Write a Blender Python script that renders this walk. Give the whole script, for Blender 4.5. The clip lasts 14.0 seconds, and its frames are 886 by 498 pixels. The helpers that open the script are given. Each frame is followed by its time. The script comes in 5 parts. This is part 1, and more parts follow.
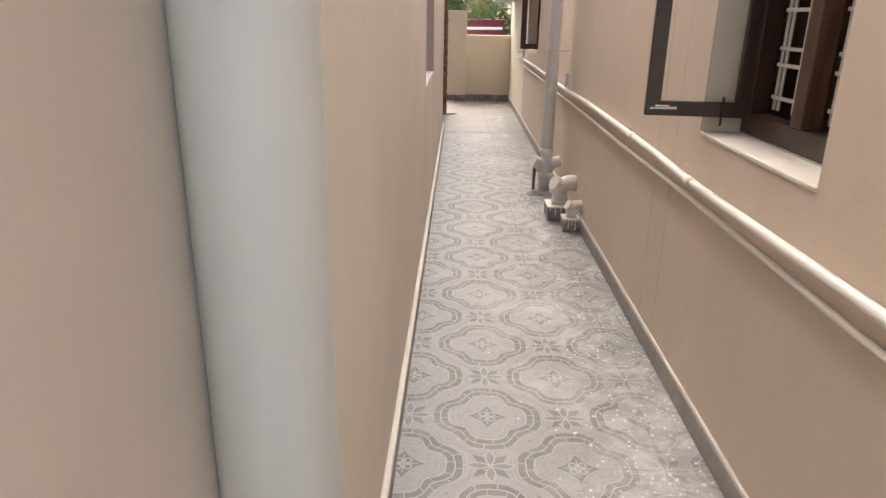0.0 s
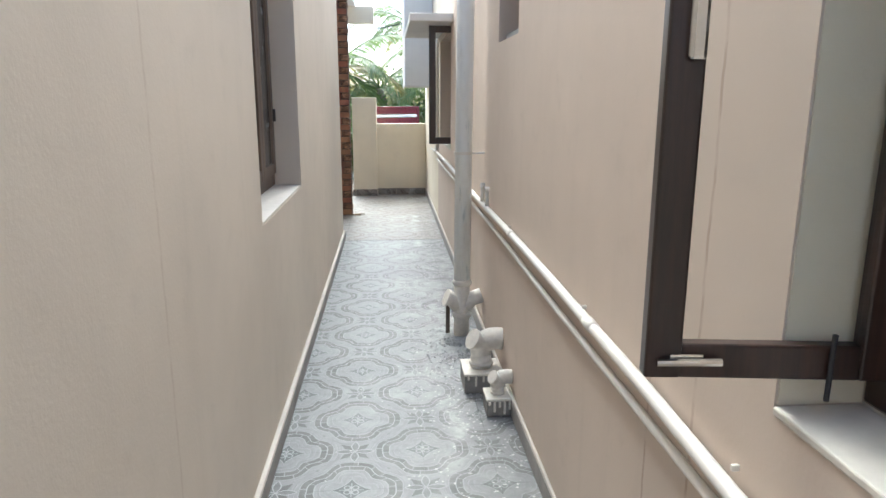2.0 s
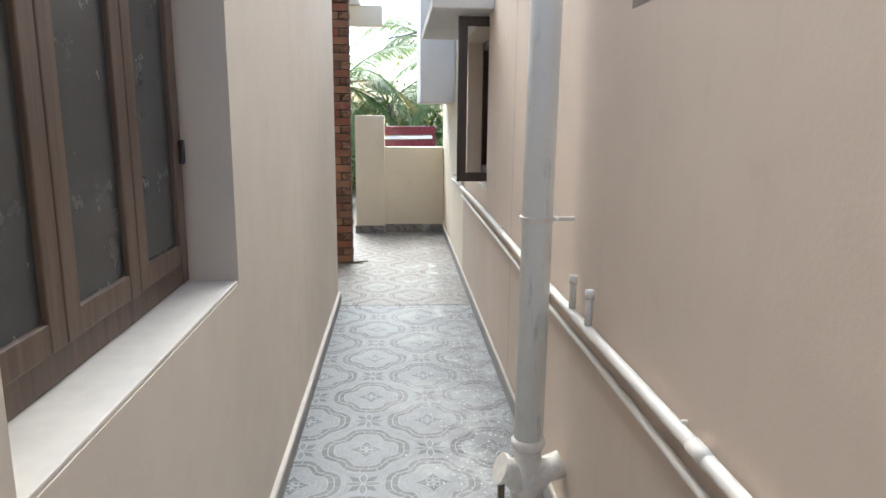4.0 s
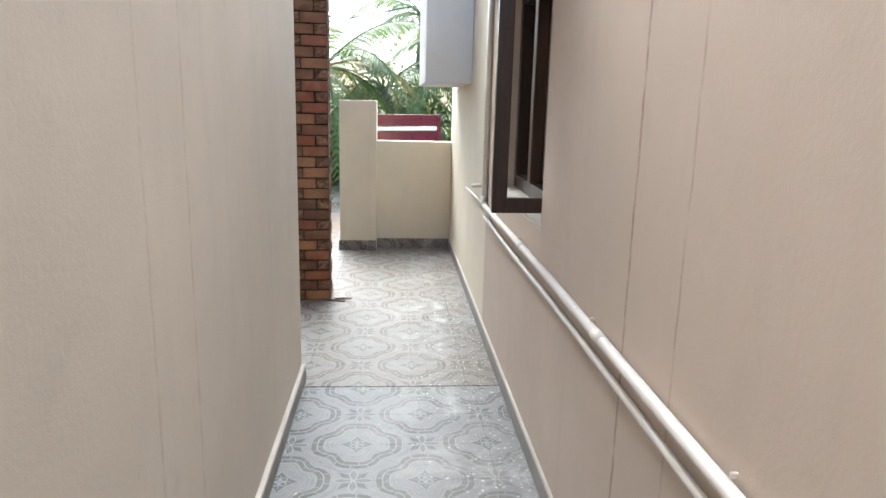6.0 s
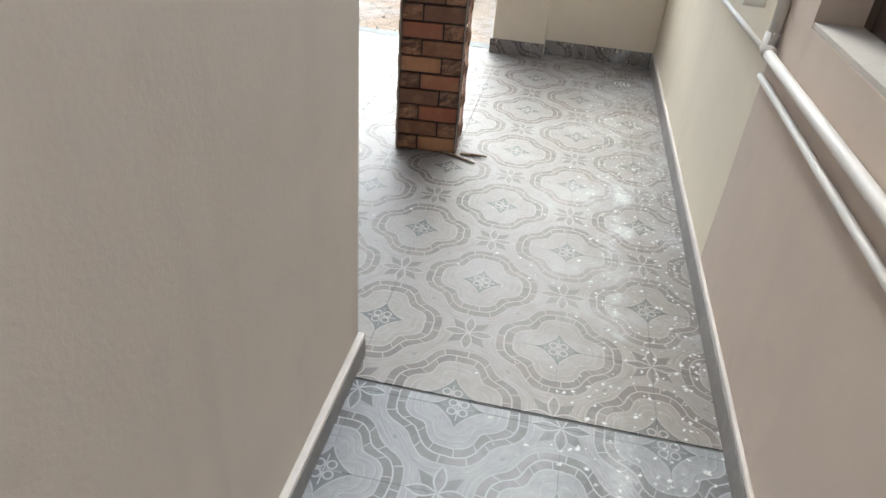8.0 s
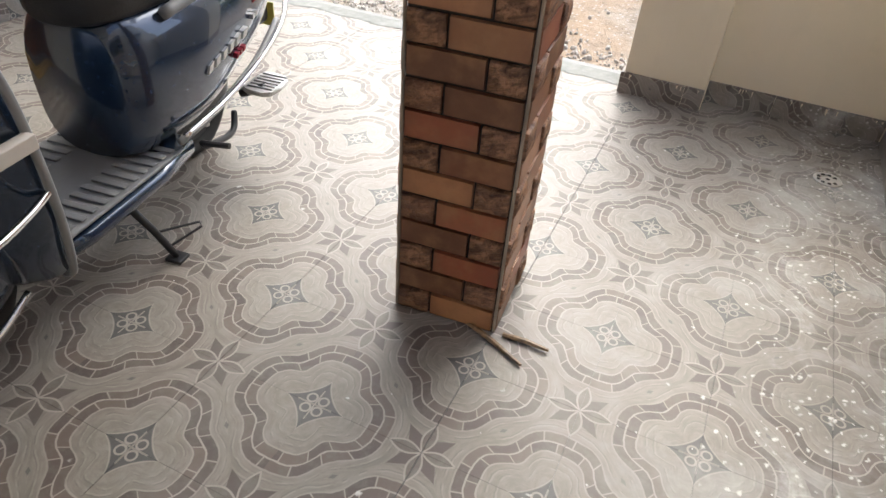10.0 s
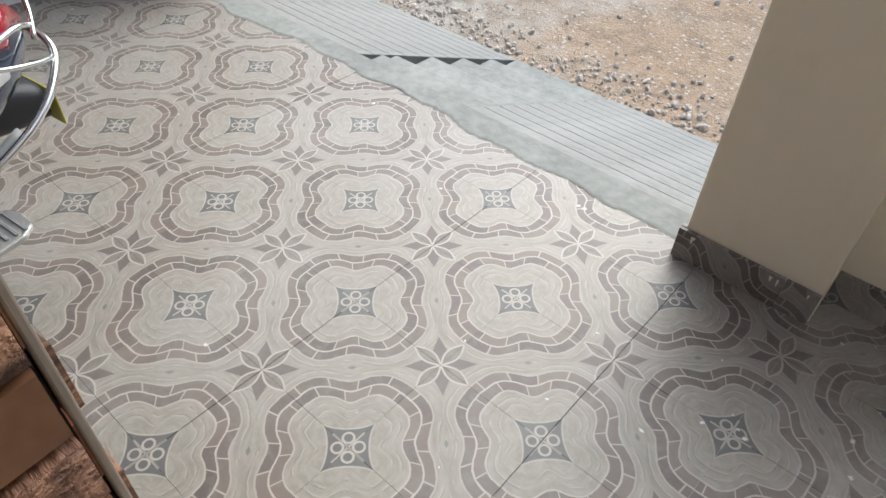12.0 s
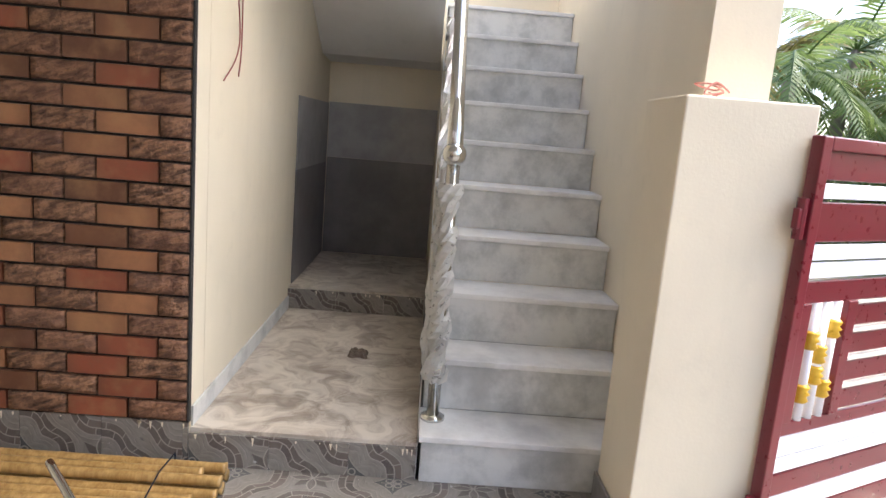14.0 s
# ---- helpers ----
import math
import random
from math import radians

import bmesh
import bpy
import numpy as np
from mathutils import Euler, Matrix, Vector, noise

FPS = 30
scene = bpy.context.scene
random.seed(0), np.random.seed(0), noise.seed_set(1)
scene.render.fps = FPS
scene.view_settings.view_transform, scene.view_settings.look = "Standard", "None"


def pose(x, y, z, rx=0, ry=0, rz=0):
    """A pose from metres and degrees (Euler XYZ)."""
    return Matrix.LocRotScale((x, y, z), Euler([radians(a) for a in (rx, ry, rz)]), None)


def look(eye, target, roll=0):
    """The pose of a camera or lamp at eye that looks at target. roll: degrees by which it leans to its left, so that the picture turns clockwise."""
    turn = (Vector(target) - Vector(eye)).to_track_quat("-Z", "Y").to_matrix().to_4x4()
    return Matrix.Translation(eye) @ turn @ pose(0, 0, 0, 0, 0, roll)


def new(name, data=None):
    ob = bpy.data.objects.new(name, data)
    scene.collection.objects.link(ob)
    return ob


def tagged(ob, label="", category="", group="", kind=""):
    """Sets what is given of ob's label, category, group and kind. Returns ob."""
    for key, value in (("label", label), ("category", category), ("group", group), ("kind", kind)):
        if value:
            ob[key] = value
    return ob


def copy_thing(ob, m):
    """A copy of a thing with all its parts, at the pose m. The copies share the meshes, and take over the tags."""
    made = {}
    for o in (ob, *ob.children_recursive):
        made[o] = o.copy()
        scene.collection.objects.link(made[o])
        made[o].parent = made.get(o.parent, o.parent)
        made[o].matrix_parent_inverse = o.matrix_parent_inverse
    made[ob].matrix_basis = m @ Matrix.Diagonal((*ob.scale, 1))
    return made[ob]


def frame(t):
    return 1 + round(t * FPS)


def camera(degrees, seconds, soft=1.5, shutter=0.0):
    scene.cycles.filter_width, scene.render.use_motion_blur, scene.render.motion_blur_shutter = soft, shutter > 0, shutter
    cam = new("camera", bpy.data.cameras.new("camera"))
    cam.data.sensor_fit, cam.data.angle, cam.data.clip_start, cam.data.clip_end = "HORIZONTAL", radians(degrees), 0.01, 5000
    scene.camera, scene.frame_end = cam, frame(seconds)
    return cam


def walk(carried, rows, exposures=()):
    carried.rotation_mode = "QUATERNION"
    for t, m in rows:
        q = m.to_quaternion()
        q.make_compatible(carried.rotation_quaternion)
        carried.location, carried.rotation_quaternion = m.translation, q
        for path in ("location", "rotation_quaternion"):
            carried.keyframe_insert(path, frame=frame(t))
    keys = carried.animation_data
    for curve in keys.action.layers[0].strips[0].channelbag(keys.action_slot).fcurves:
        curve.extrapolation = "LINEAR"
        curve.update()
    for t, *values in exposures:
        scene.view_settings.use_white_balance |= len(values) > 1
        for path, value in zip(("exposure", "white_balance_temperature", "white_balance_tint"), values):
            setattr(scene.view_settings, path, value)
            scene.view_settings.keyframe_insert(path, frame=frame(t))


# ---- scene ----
cam = camera(67.0, 14.0)
EXPOSURES = [(0, 2.05, 6910, 10), (0.5, 2.15, 6160, 2), (1.5, 2.29, 5730, -2), (2.2, 2.29, 5730, -2), (3.0, 2.19, 5730, -2), (5.5, 2.33, 5880, 3), (6.5, 2.23, 5680, -1), (7.2, 2.28, 5630, -1), (9.3, 1.95, 6230, 4), (10.5, 2.15, 6330, 6), (11.0, 2.2, 6330, 7), (11.5, 1.9, 6080, 2), (12.0, 1.45, 6000, 3), (12.5, 1.3, 5800, 3), (13.0, 1.58, 6160, 7), (13.5, 1.9, 6210, 7), (14.0, 2.27, 6310, 8)]
PATH = [
    (0, (0.188, 0.233, 1.46), (0.152, 2.121, 0.799), 1.0),
    (0.5, (0.36, 0.563, 1.489), (0.568, 2.481, 0.961), 1.1),
    (1, (0.422, 0.942, 1.481), (0.588, 2.862, 0.945), 2.1),
    (1.5, (0.431, 1.374, 1.518), (0.677, 3.279, 0.96), 1.7),
    (2, (0.499, 1.838, 1.533), (0.655, 3.783, 1.092), 0.1),
    (2.5, (0.488, 2.28, 1.521), (0.704, 4.215, 1.061), 0.6),
    (3, (0.471, 2.764, 1.529), (0.727, 4.694, 1.071), -1.4),
    (3.2, (0.507, 2.963, 1.546), (0.703, 4.914, 1.152), -1.4),
    (5.3, (0.429, 4.938, 1.546), (0.557, 6.892, 1.137), 1.5),
    (5.5, (0.438, 5.121, 1.539), (0.603, 7.069, 1.117), 0.8),
    (6, (0.484, 5.644, 1.541), (0.633, 7.592, 1.111), 1.4),
    (6.5, (0.451, 6.138, 1.519), (0.52, 8.073, 1.017), 0.4),
    (7, (0.453, 6.588, 1.5), (0.48, 8.466, 0.814), 0.3),
    (7.2, (0.483, 6.808, 1.494), (0.411, 8.64, 0.695), 0.6),
    (9.3, (0.352, 8.868, 1.371), (0.031, 10.417, 0.147), 5.5),
    (9.5, (0.343, 9.016, 1.37), (-0.065, 10.543, 0.144), 2.5),
    (10, (0.37, 9.439, 1.365), (-0.23, 10.885, 0.12), 4.6),
    (10.5, (0.334, 9.807, 1.314), (-0.254, 11.171, -0.025), 4.6),
    (11, (0.337, 10.2, 1.303), (-0.156, 11.595, -0.043), 1.9),
    (11.5, (0.414, 10.614, 1.329), (-0.316, 11.969, 0.052), 4.6),
    (12, (0.329, 11.036, 1.301), (-0.611, 12.16, -0.06), 2.6),
    (12.5, (0.172, 11.392, 1.3), (-1.166, 12.248, 0.085), 2.3),
    (13, (-0.052, 11.671, 1.322), (-1.712, 12.033, 0.266), 4.6),
    (13.5, (-0.397, 11.823, 1.396), (-2.221, 12.013, 0.596), 4.2),
    (14, (-0.683, 11.843, 1.316), (-2.652, 11.901, 0.967), 4.8),
]
walk(cam, [(t, look(eye, target, roll)) for t, eye, target, roll in PATH], EXPOSURES)

# ---- daylight: bright overcast, soft sun from the street side ----
world = bpy.data.worlds.new("sky")
scene.world = world
world.use_nodes = True
wn = world.node_tree
sky = wn.nodes.new("ShaderNodeTexSky")
sky.sky_type, sky.sun_disc = "NISHITA", False
sky.sun_elevation, sky.sun_rotation = radians(52), radians(-9)
sky.air_density, sky.dust_density, sky.ozone_density = 0.6, 3.5, 0.6
wn.links.new(sky.outputs[0], wn.nodes["Background"].inputs[0])
wn.nodes["Background"].inputs[1].default_value = 0.15
sun = new("sun", bpy.data.lights.new("sun", "SUN"))
sun.data.energy, sun.data.angle, sun.data.color = 1.0, radians(60), (1.0, 0.97, 0.93)
sun.matrix_world = look((-3, 26, 24), (0, 8, 0))


# ---- materials ----
class Nodes:
    """A node material; numbers and sockets mix freely in its sums."""

    def __init__(self, name):
        self.mat = bpy.data.materials.new(name)
        self.mat.use_nodes = True
        self.t = self.mat.node_tree
        self.b = self.t.nodes["Principled BSDF"]

    def put(self, socket, value):
        if isinstance(value, bpy.types.NodeSocket):
            self.t.links.new(value, socket)
        else:
            socket.default_value = value

    def m(self, op, a, b=0.0, c=0.0):
        n = self.t.nodes.new("ShaderNodeMath")
        n.operation = op
        self.put(n.inputs[0], a), self.put(n.inputs[1], b), self.put(n.inputs[2], c)
        return n.outputs[0]

    def coords(self, kind="Object"):
        return self.t.nodes.new("ShaderNodeTexCoord").outputs[kind]

    def place(self):
        return self.t.nodes.new("ShaderNodeNewGeometry").outputs["Position"]

    def xyz(self, v):
        n = self.t.nodes.new("ShaderNodeSeparateXYZ")
        self.put(n.inputs[0], v)
        return n.outputs

    def vec(self, x, y, z):
        n = self.t.nodes.new("ShaderNodeCombineXYZ")
        for s, v in zip(n.inputs, (x, y, z)):
            self.put(s, v)
        return n.outputs[0]

    def noise(self, v, scale, detail=4.0, rough=0.6):
        n = self.t.nodes.new("ShaderNodeTexNoise")
        self.put(n.inputs["Vector"], v)
        n.inputs["Scale"].default_value, n.inputs["Detail"].default_value, n.inputs["Roughness"].default_value = scale, detail, rough
        return n.outputs[0]

    def cells(self, v, scale, feature="F1"):
        n = self.t.nodes.new("ShaderNodeTexVoronoi")
        n.feature = feature
        self.put(n.inputs["Vector"], v)
        n.inputs["Scale"].default_value = scale
        return n.outputs

    def step(self, v, lo, hi):
        n = self.t.nodes.new("ShaderNodeMapRange")
        n.interpolation_type = "SMOOTHSTEP"
        self.put(n.inputs[0], v)
        self.put(n.inputs[1], lo), self.put(n.inputs[2], hi)
        return n.outputs[0]

    def mix(self, f, a, b):
        n = self.t.nodes.new("ShaderNodeMix")
        n.data_type = "RGBA"
        self.put(n.inputs[0], f)
        for s, v in ((n.inputs[6], a), (n.inputs[7], b)):
            self.put(s, (*v, 1) if isinstance(v, tuple) else v)
        return n.outputs[2]

    def rnd(self):
        return self.t.nodes.new("ShaderNodeObjectInfo").outputs["Random"]

    def island(self):
        return self.t.nodes.new("ShaderNodeNewGeometry").outputs["Random Per Island"]

    def bump(self, h, strength, dist=0.01):
        n = self.t.nodes.new("ShaderNodeBump")
        n.inputs["Strength"].default_value, n.inputs["Distance"].default_value = strength, dist
        self.put(n.inputs["Height"], h)
        self.t.links.new(n.outputs[0], self.b.inputs["Normal"])

    def done(self, colour, rough=0.6, metal=0.0):
        self.put(self.b.inputs["Base Color"], (*colour, 1) if isinstance(colour, tuple) else colour)
        self.put(self.b.inputs["Roughness"], rough)
        self.b.inputs["Metallic"].default_value = metal
        return self.mat


def plain(name, colour, rough=0.5, metal=0.0, grain=30.0, vary=0.12, relief=0.0, coat=0.0):
    """A surface of one colour with two scales of variation."""
    n = Nodes(name)
    p = n.coords()
    big, fine = n.noise(p, grain * 0.12, 3), n.noise(p, grain, 5)
    f = n.m("MULTIPLY_ADD", n.m("ADD", big, fine), 1.0, -0.5)
    dark = tuple(c * (1 - vary) for c in colour)
    light = tuple(min(1, c * (1 + vary)) for c in colour)
    if relief:
        n.bump(fine, relief)
    n.b.inputs["Coat Weight"].default_value = coat
    return n.done(n.mix(f, dark, light), n.m("MULTIPLY_ADD", fine, 0.2, rough - 0.1), metal)


def wall_paint(name, colour, drips=(), dirt=0.25, axis=1, rough=0.16):
    """Distempered plaster: roller texture, faint blotches, narrow run marks at the given places, grime at patches."""
    n = Nodes(name)
    p = n.place()
    x = n.xyz(p)
    big, mid, fine = n.noise(p, 0.9, 4), n.noise(p, 7.0, 5), n.noise(p, 85.0, 3)
    col = n.mix(n.step(big, 0.3, 0.75), tuple(c * 0.93 for c in colour), tuple(min(1, c * 1.05) for c in colour))
    col = n.mix(n.m("MULTIPLY", n.step(mid, 0.55, 0.8), dirt), col, tuple(c * 0.72 for c in colour))
    streak = n.noise(n.vec(n.m("MULTIPLY", x[0], 9.0), n.m("MULTIPLY", x[1], 9.0), n.m("MULTIPLY", x[2], 0.5)), 1.0, 4)
    col = n.mix(n.m("MULTIPLY", n.step(streak, 0.5, 0.8), 0.22), col, tuple(c * 0.8 for c in colour))
    wob = n.m("MULTIPLY_ADD", n.noise(n.vec(0.0, 0.0, x[2]), 6.0, 4), 0.03, -0.015)
    for y, w, k in drips:
        d = n.m("ABSOLUTE", n.m("SUBTRACT", n.m("ADD", x[axis], wob), y))
        f = n.m("SUBTRACT", 1.0, n.step(d, w * 0.3, w))
        f = n.m("MULTIPLY", f, n.m("MULTIPLY", n.step(n.noise(p, 14.0, 4), 0.25, 0.65), k))
        col = n.mix(f, col, (0.24, 0.12, 0.06))
    n.bump(n.m("MULTIPLY_ADD", fine, 0.6, mid), rough, 0.006)
    return n.done(col, 0.82)


PEACH, CREAM = (0.625, 0.522, 0.432), (0.672, 0.6, 0.508)
m_right = wall_paint("peach_plaster", PEACH, ((3.02, 0.008, 0.4), (3.24, 0.008, 0.45), (6.97, 0.008, 0.35), (7.28, 0.011, 0.6)), rough=0.12)
m_left = wall_paint("cream_plaster", CREAM, ((3.36, 0.009, 0.16), (7.03, 0.009, 0.2), (7.32, 0.009, 0.22)))
m_cream = wall_paint("cream_wall_paint", (0.79, 0.71, 0.555))
m_white = wall_paint("white_wall_paint", (0.74, 0.735, 0.72))
m_sill = plain("sill_plaster", (0.6, 0.555, 0.49), 0.75, grain=25, vary=0.14)
m_pvc = plain("painted_pvc", (0.74, 0.7, 0.64), 0.42, grain=18, vary=0.07)
m_cleanpvc = plain("clean_pvc", (0.76, 0.79, 0.75), 0.35, grain=9, vary=0.05)
m_trap = plain("cement_splashed_pvc", (0.74, 0.7, 0.63), 0.7, grain=40, vary=0.2, relief=0.3)
m_steel = plain("stainless_steel", (0.62, 0.62, 0.6), 0.16, 1.0, grain=60, vary=0.08)
m_chrome = plain("chrome", (0.75, 0.75, 0.75), 0.12, 1.0, vary=0.04)
m_black = plain("black_plastic", (0.025, 0.025, 0.028), 0.5, grain=120, vary=0.2)
m_rubber = plain("tyre_rubber", (0.022, 0.022, 0.022), 0.8, grain=90, vary=0.3)
m_cement = plain("cement", (0.215, 0.22, 0.208), 0.85, grain=22, vary=0.45, relief=0.4)
# darker ramp bed, showing between the ridges and at the ramp sides
m_groove = plain("dark_groove_cement", (0.11, 0.108, 0.1), 0.9, grain=30, vary=0.4, relief=0.4)
m_ramp = plain("pale_ramp_cement", (0.205, 0.205, 0.195), 0.85, grain=26, vary=0.35, relief=0.4)
m_patch = plain("rough_cement_patch", (0.38, 0.39, 0.385), 0.9, grain=26, vary=0.4, relief=0.5)
m_wire = plain("wire_insulation", (0.25, 0.05, 0.04), 0.5)


def grey_pipe():
    """White soil pipe with grey cement smears running down it."""
    n = Nodes("smeared_pvc")
    p = n.place()
    x = n.xyz(p)
    v = n.vec(n.m("MULTIPLY", x[0], 26.0), n.m("MULTIPLY", x[1], 26.0), n.m("MULTIPLY", x[2], 5.0))
    s = n.step(n.noise(v, 1.0, 5, 0.65), 0.56, 0.76)
    col = n.mix(s, (0.8, 0.8, 0.77), (0.45, 0.49, 0.5))
    col = n.mix(n.m("MULTIPLY", n.step(n.noise(p, 3.0, 4), 0.5, 0.7), 0.4), col, (0.62, 0.55, 0.48))
    return n.done(col, 0.38)


def timber(name, a, b, rough=0.32):
    n = Nodes(name)
    p = n.xyz(n.coords())
    v = n.vec(n.m("MULTIPLY", p[0], 40.0), n.m("MULTIPLY", p[1], 40.0), n.m("MULTIPLY", p[2], 3.0))
    g = n.noise(v, 1.0, 6, 0.65)
    n.bump(g, 0.15, 0.003)
    n.b.inputs["Coat Weight"].default_value = 0.2
    return n.done(n.mix(n.step(g, 0.3, 0.75), a, b), n.m("MULTIPLY_ADD", g, 0.25, rough - 0.1))


m_pipe = grey_pipe()
m_wood = timber("dark_polished_teak", (0.016, 0.008, 0.006), (0.05, 0.021, 0.014))
m_wood2 = timber("brown_polished_teak", (0.05, 0.025, 0.015), (0.11, 0.056, 0.034))
m_oldwood = timber("weathered_brown_wood", (0.075, 0.05, 0.036), (0.15, 0.105, 0.075), 0.55)
m_bamboo = timber("dry_bamboo", (0.3, 0.17, 0.05), (0.52, 0.34, 0.13), 0.45)
m_stick = timber("dry_brown_stick", (0.12, 0.075, 0.04), (0.3, 0.2, 0.11), 0.6)
m_grille = plain("white_grille_enamel", (0.72, 0.7, 0.66), 0.4, grain=50, vary=0.15)
m_maroon = plain("maroon_enamel", (0.14, 0.012, 0.022), 0.3, grain=35, vary=0.15, coat=0.3)
m_gatewhite = plain("white_enamel", (0.8, 0.8, 0.86), 0.35, grain=30, vary=0.06)
m_gold = plain("gold_enamel", (0.62, 0.38, 0.03), 0.3, 0.2, grain=50, vary=0.15)
m_blue = plain("metallic_blue_paint", (0.014, 0.033, 0.072), 0.24, 0.3, grain=60, vary=0.15, coat=1.0)
m_greyp = plain("grey_plastic", (0.24, 0.245, 0.25), 0.45, grain=90, vary=0.1)
m_seat = plain("black_seat_vinyl", (0.022, 0.022, 0.024), 0.55, grain=140, vary=0.3, relief=0.25)
m_red = plain("red_lamp_lens", (0.3, 0.01, 0.02), 0.12, coat=0.8, vary=0.1)
m_clear = plain("clear_lamp_lens", (0.7, 0.7, 0.7), 0.1, coat=0.8, vary=0.1)
m_plate = plain("yellow_plate", (0.6, 0.55, 0.12), 0.5)
m_alu = plain("cast_aluminium", (0.6, 0.6, 0.59), 0.38, 0.7, grain=80, vary=0.15)
m_frosted = plain("dusty_dark_glass", (0.055, 0.06, 0.062), 0.25, grain=10, vary=0.25)


def glass():
    n = Nodes("window_glass")
    n.b.inputs["Transmission Weight"].default_value = 1.0
    n.b.inputs["IOR"].default_value = 1.1
    return n.done((0.97, 0.98, 0.98), 0.02)


m_glass = glass()


def mosaic(name, light, brown, star, dusty):
    """Printed parking tile, 0.3 m: quarter medallions at two corners, quarter flowers at the other two."""
    n = Nodes(name)
    p = n.xyz(n.coords())
    g = n.place()
    gx = n.xyz(g)
    sx = n.m("SIGN", n.m("ADD", p[0], p[1]))
    mx = n.m("SUBTRACT", n.m("MULTIPLY", sx, 0.15), p[0])
    my = n.m("SUBTRACT", n.m("MULTIPLY", sx, 0.15), p[1])
    wob = n.m("MULTIPLY_ADD", n.noise(g, 16.0, 3), 0.012, -0.006)
    r = n.m("ADD", n.m("SQRT", n.m("ADD", n.m("MULTIPLY", mx, mx), n.m("MULTIPLY", my, my))), wob)
    th = n.m("ARCTAN2", my, mx)
    edge = n.m("MULTIPLY_ADD", n.m("COSINE", n.m("MULTIPLY", th, 4.0)), 0.017, 0.195)
    edge = n.m("MULTIPLY_ADD", n.m("COSINE", n.m("MULTIPLY", th, 8.0)), -0.006, edge)
    q = n.m("SUBTRACT", edge, r)

    def band(v, lo, hi, s=0.0016):
        return n.m("MULTIPLY", n.step(v, lo - s, lo + s), n.m("SUBTRACT", 1.0, n.step(v, hi - s, hi + s)))

    def line(v, w):
        return n.m("SUBTRACT", 1.0, n.step(n.m("ABSOLUTE", v), w * 0.5, w))

    grain = n.noise(g, 30.0, 5, 0.7)
    flow = n.noise(n.vec(n.m("MULTIPLY", q, 34.0), n.m("MULTIPLY", th, 1.3), n.m("MULTIPLY", r, 3.0)), 2.2, 5, 0.65)
    rnd = n.rnd()
    base = n.mix(n.step(flow, 0.3, 0.7), tuple(c * 0.84 for c in light), tuple(min(1, c * 1.1) for c in light))
    # ring of small bricks
    pale = tuple(min(1, c * 1.42) for c in light)
    shift = n.m("MULTIPLY", n.m("GREATER_THAN", q, 0.0275), 0.5)
    run = n.m("ADD", n.m("MULTIPLY_ADD", th, 2.546, 0.25), shift)
    seg = n.m("FRACT", run)
    joint = n.m("SUBTRACT", 1.0, n.m("MULTIPLY", n.step(seg, 0.0, 0.045), n.m("SUBTRACT", 1.0, n.step(seg, 0.955, 1.0))))
    piece = n.noise(n.vec(n.m("FLOOR", run), n.m("MULTIPLY", rnd, 9.0), n.m("MULTIPLY", shift, 7.0)), 3.0, 2)
    brick = n.mix(n.step(piece, 0.33, 0.67), tuple(c * 0.74 for c in brown), tuple(c * w for c, w in zip(brown, (1.3, 1.24, 1.2))))
    brick = n.mix(n.m("MULTIPLY", n.step(grain, 0.45, 0.7), 0.35), brick, tuple(c * 0.75 for c in light))
    col = n.mix(band(q, 0.0, 0.056), base, n.mix(joint, brick, pale))
    for at, k in ((-0.0015, 0.55), (0.0275, 1.0), (0.0575, 0.8)):
        col = n.mix(n.m("MULTIPLY", line(n.m("SUBTRACT", q, at), 0.0032), k), col, pale)
    # thin flowing scratches in the plain fields
    for at, k in ((0.076, 0.5), (0.098, 0.45), (-0.022, 0.5), (-0.044, 0.4)):
        broken = n.step(n.noise(n.vec(n.m("MULTIPLY", th, 2.2), at * 90.0, n.m("MULTIPLY", rnd, 5.0)), 2.0, 3), 0.42, 0.55)
        bent = n.m("ADD", q, n.m("MULTIPLY_ADD", n.noise(n.vec(th, at * 50.0, rnd), 2.0, 2), 0.02, -0.01))
        col = n.mix(n.m("MULTIPLY", n.m("MULTIPLY", line(n.m("SUBTRACT", bent, at), 0.0026), broken), k), col, tuple(c * 0.6 for c in light))
        col = n.mix(n.m("MULTIPLY", n.m("MULTIPLY", line(n.m("SUBTRACT", bent, at + 0.0035), 0.003), broken), k), col, pale)
    # star in the middle, with a pale grid
    ax, ay = n.m("ABSOLUTE", mx), n.m("ABSOLUTE", my)
    st = n.m("ADD", n.m("POWER", ax, 0.72), n.m("POWER", ay, 0.72))
    ins = n.m("SUBTRACT", 1.0, n.step(st, 0.158, 0.166))
    lx, ly = n.m("SUBTRACT", ax, 0.0165), n.m("SUBTRACT", ay, 0.0165)
    loop = line(n.m("SUBTRACT", n.m("SQRT", n.m("ADD", n.m("MULTIPLY", lx, lx), n.m("MULTIPLY", ly, ly))), 0.0125), 0.0036)
    cross = n.m("MULTIPLY", n.m("MAXIMUM", line(mx, 0.003), line(my, 0.003)), n.m("LESS_THAN", n.m("ADD", ax, ay), 0.05))
    col = n.mix(n.m("MULTIPLY", line(n.m("SUBTRACT", st, 0.17), 0.006), 0.75), col, pale)
    col = n.mix(ins, col, n.mix(n.m("MULTIPLY", n.m("MAXIMUM", loop, cross), 0.9), star, pale))
    # flower
    fx = n.m("ADD", n.m("MULTIPLY", n.m("SIGN", n.m("SUBTRACT", p[0], p[1])), -0.15), p[0])
    fy = n.m("ADD", n.m("MULTIPLY", n.m("SIGN", n.m("SUBTRACT", p[1], p[0])), -0.15), p[1])
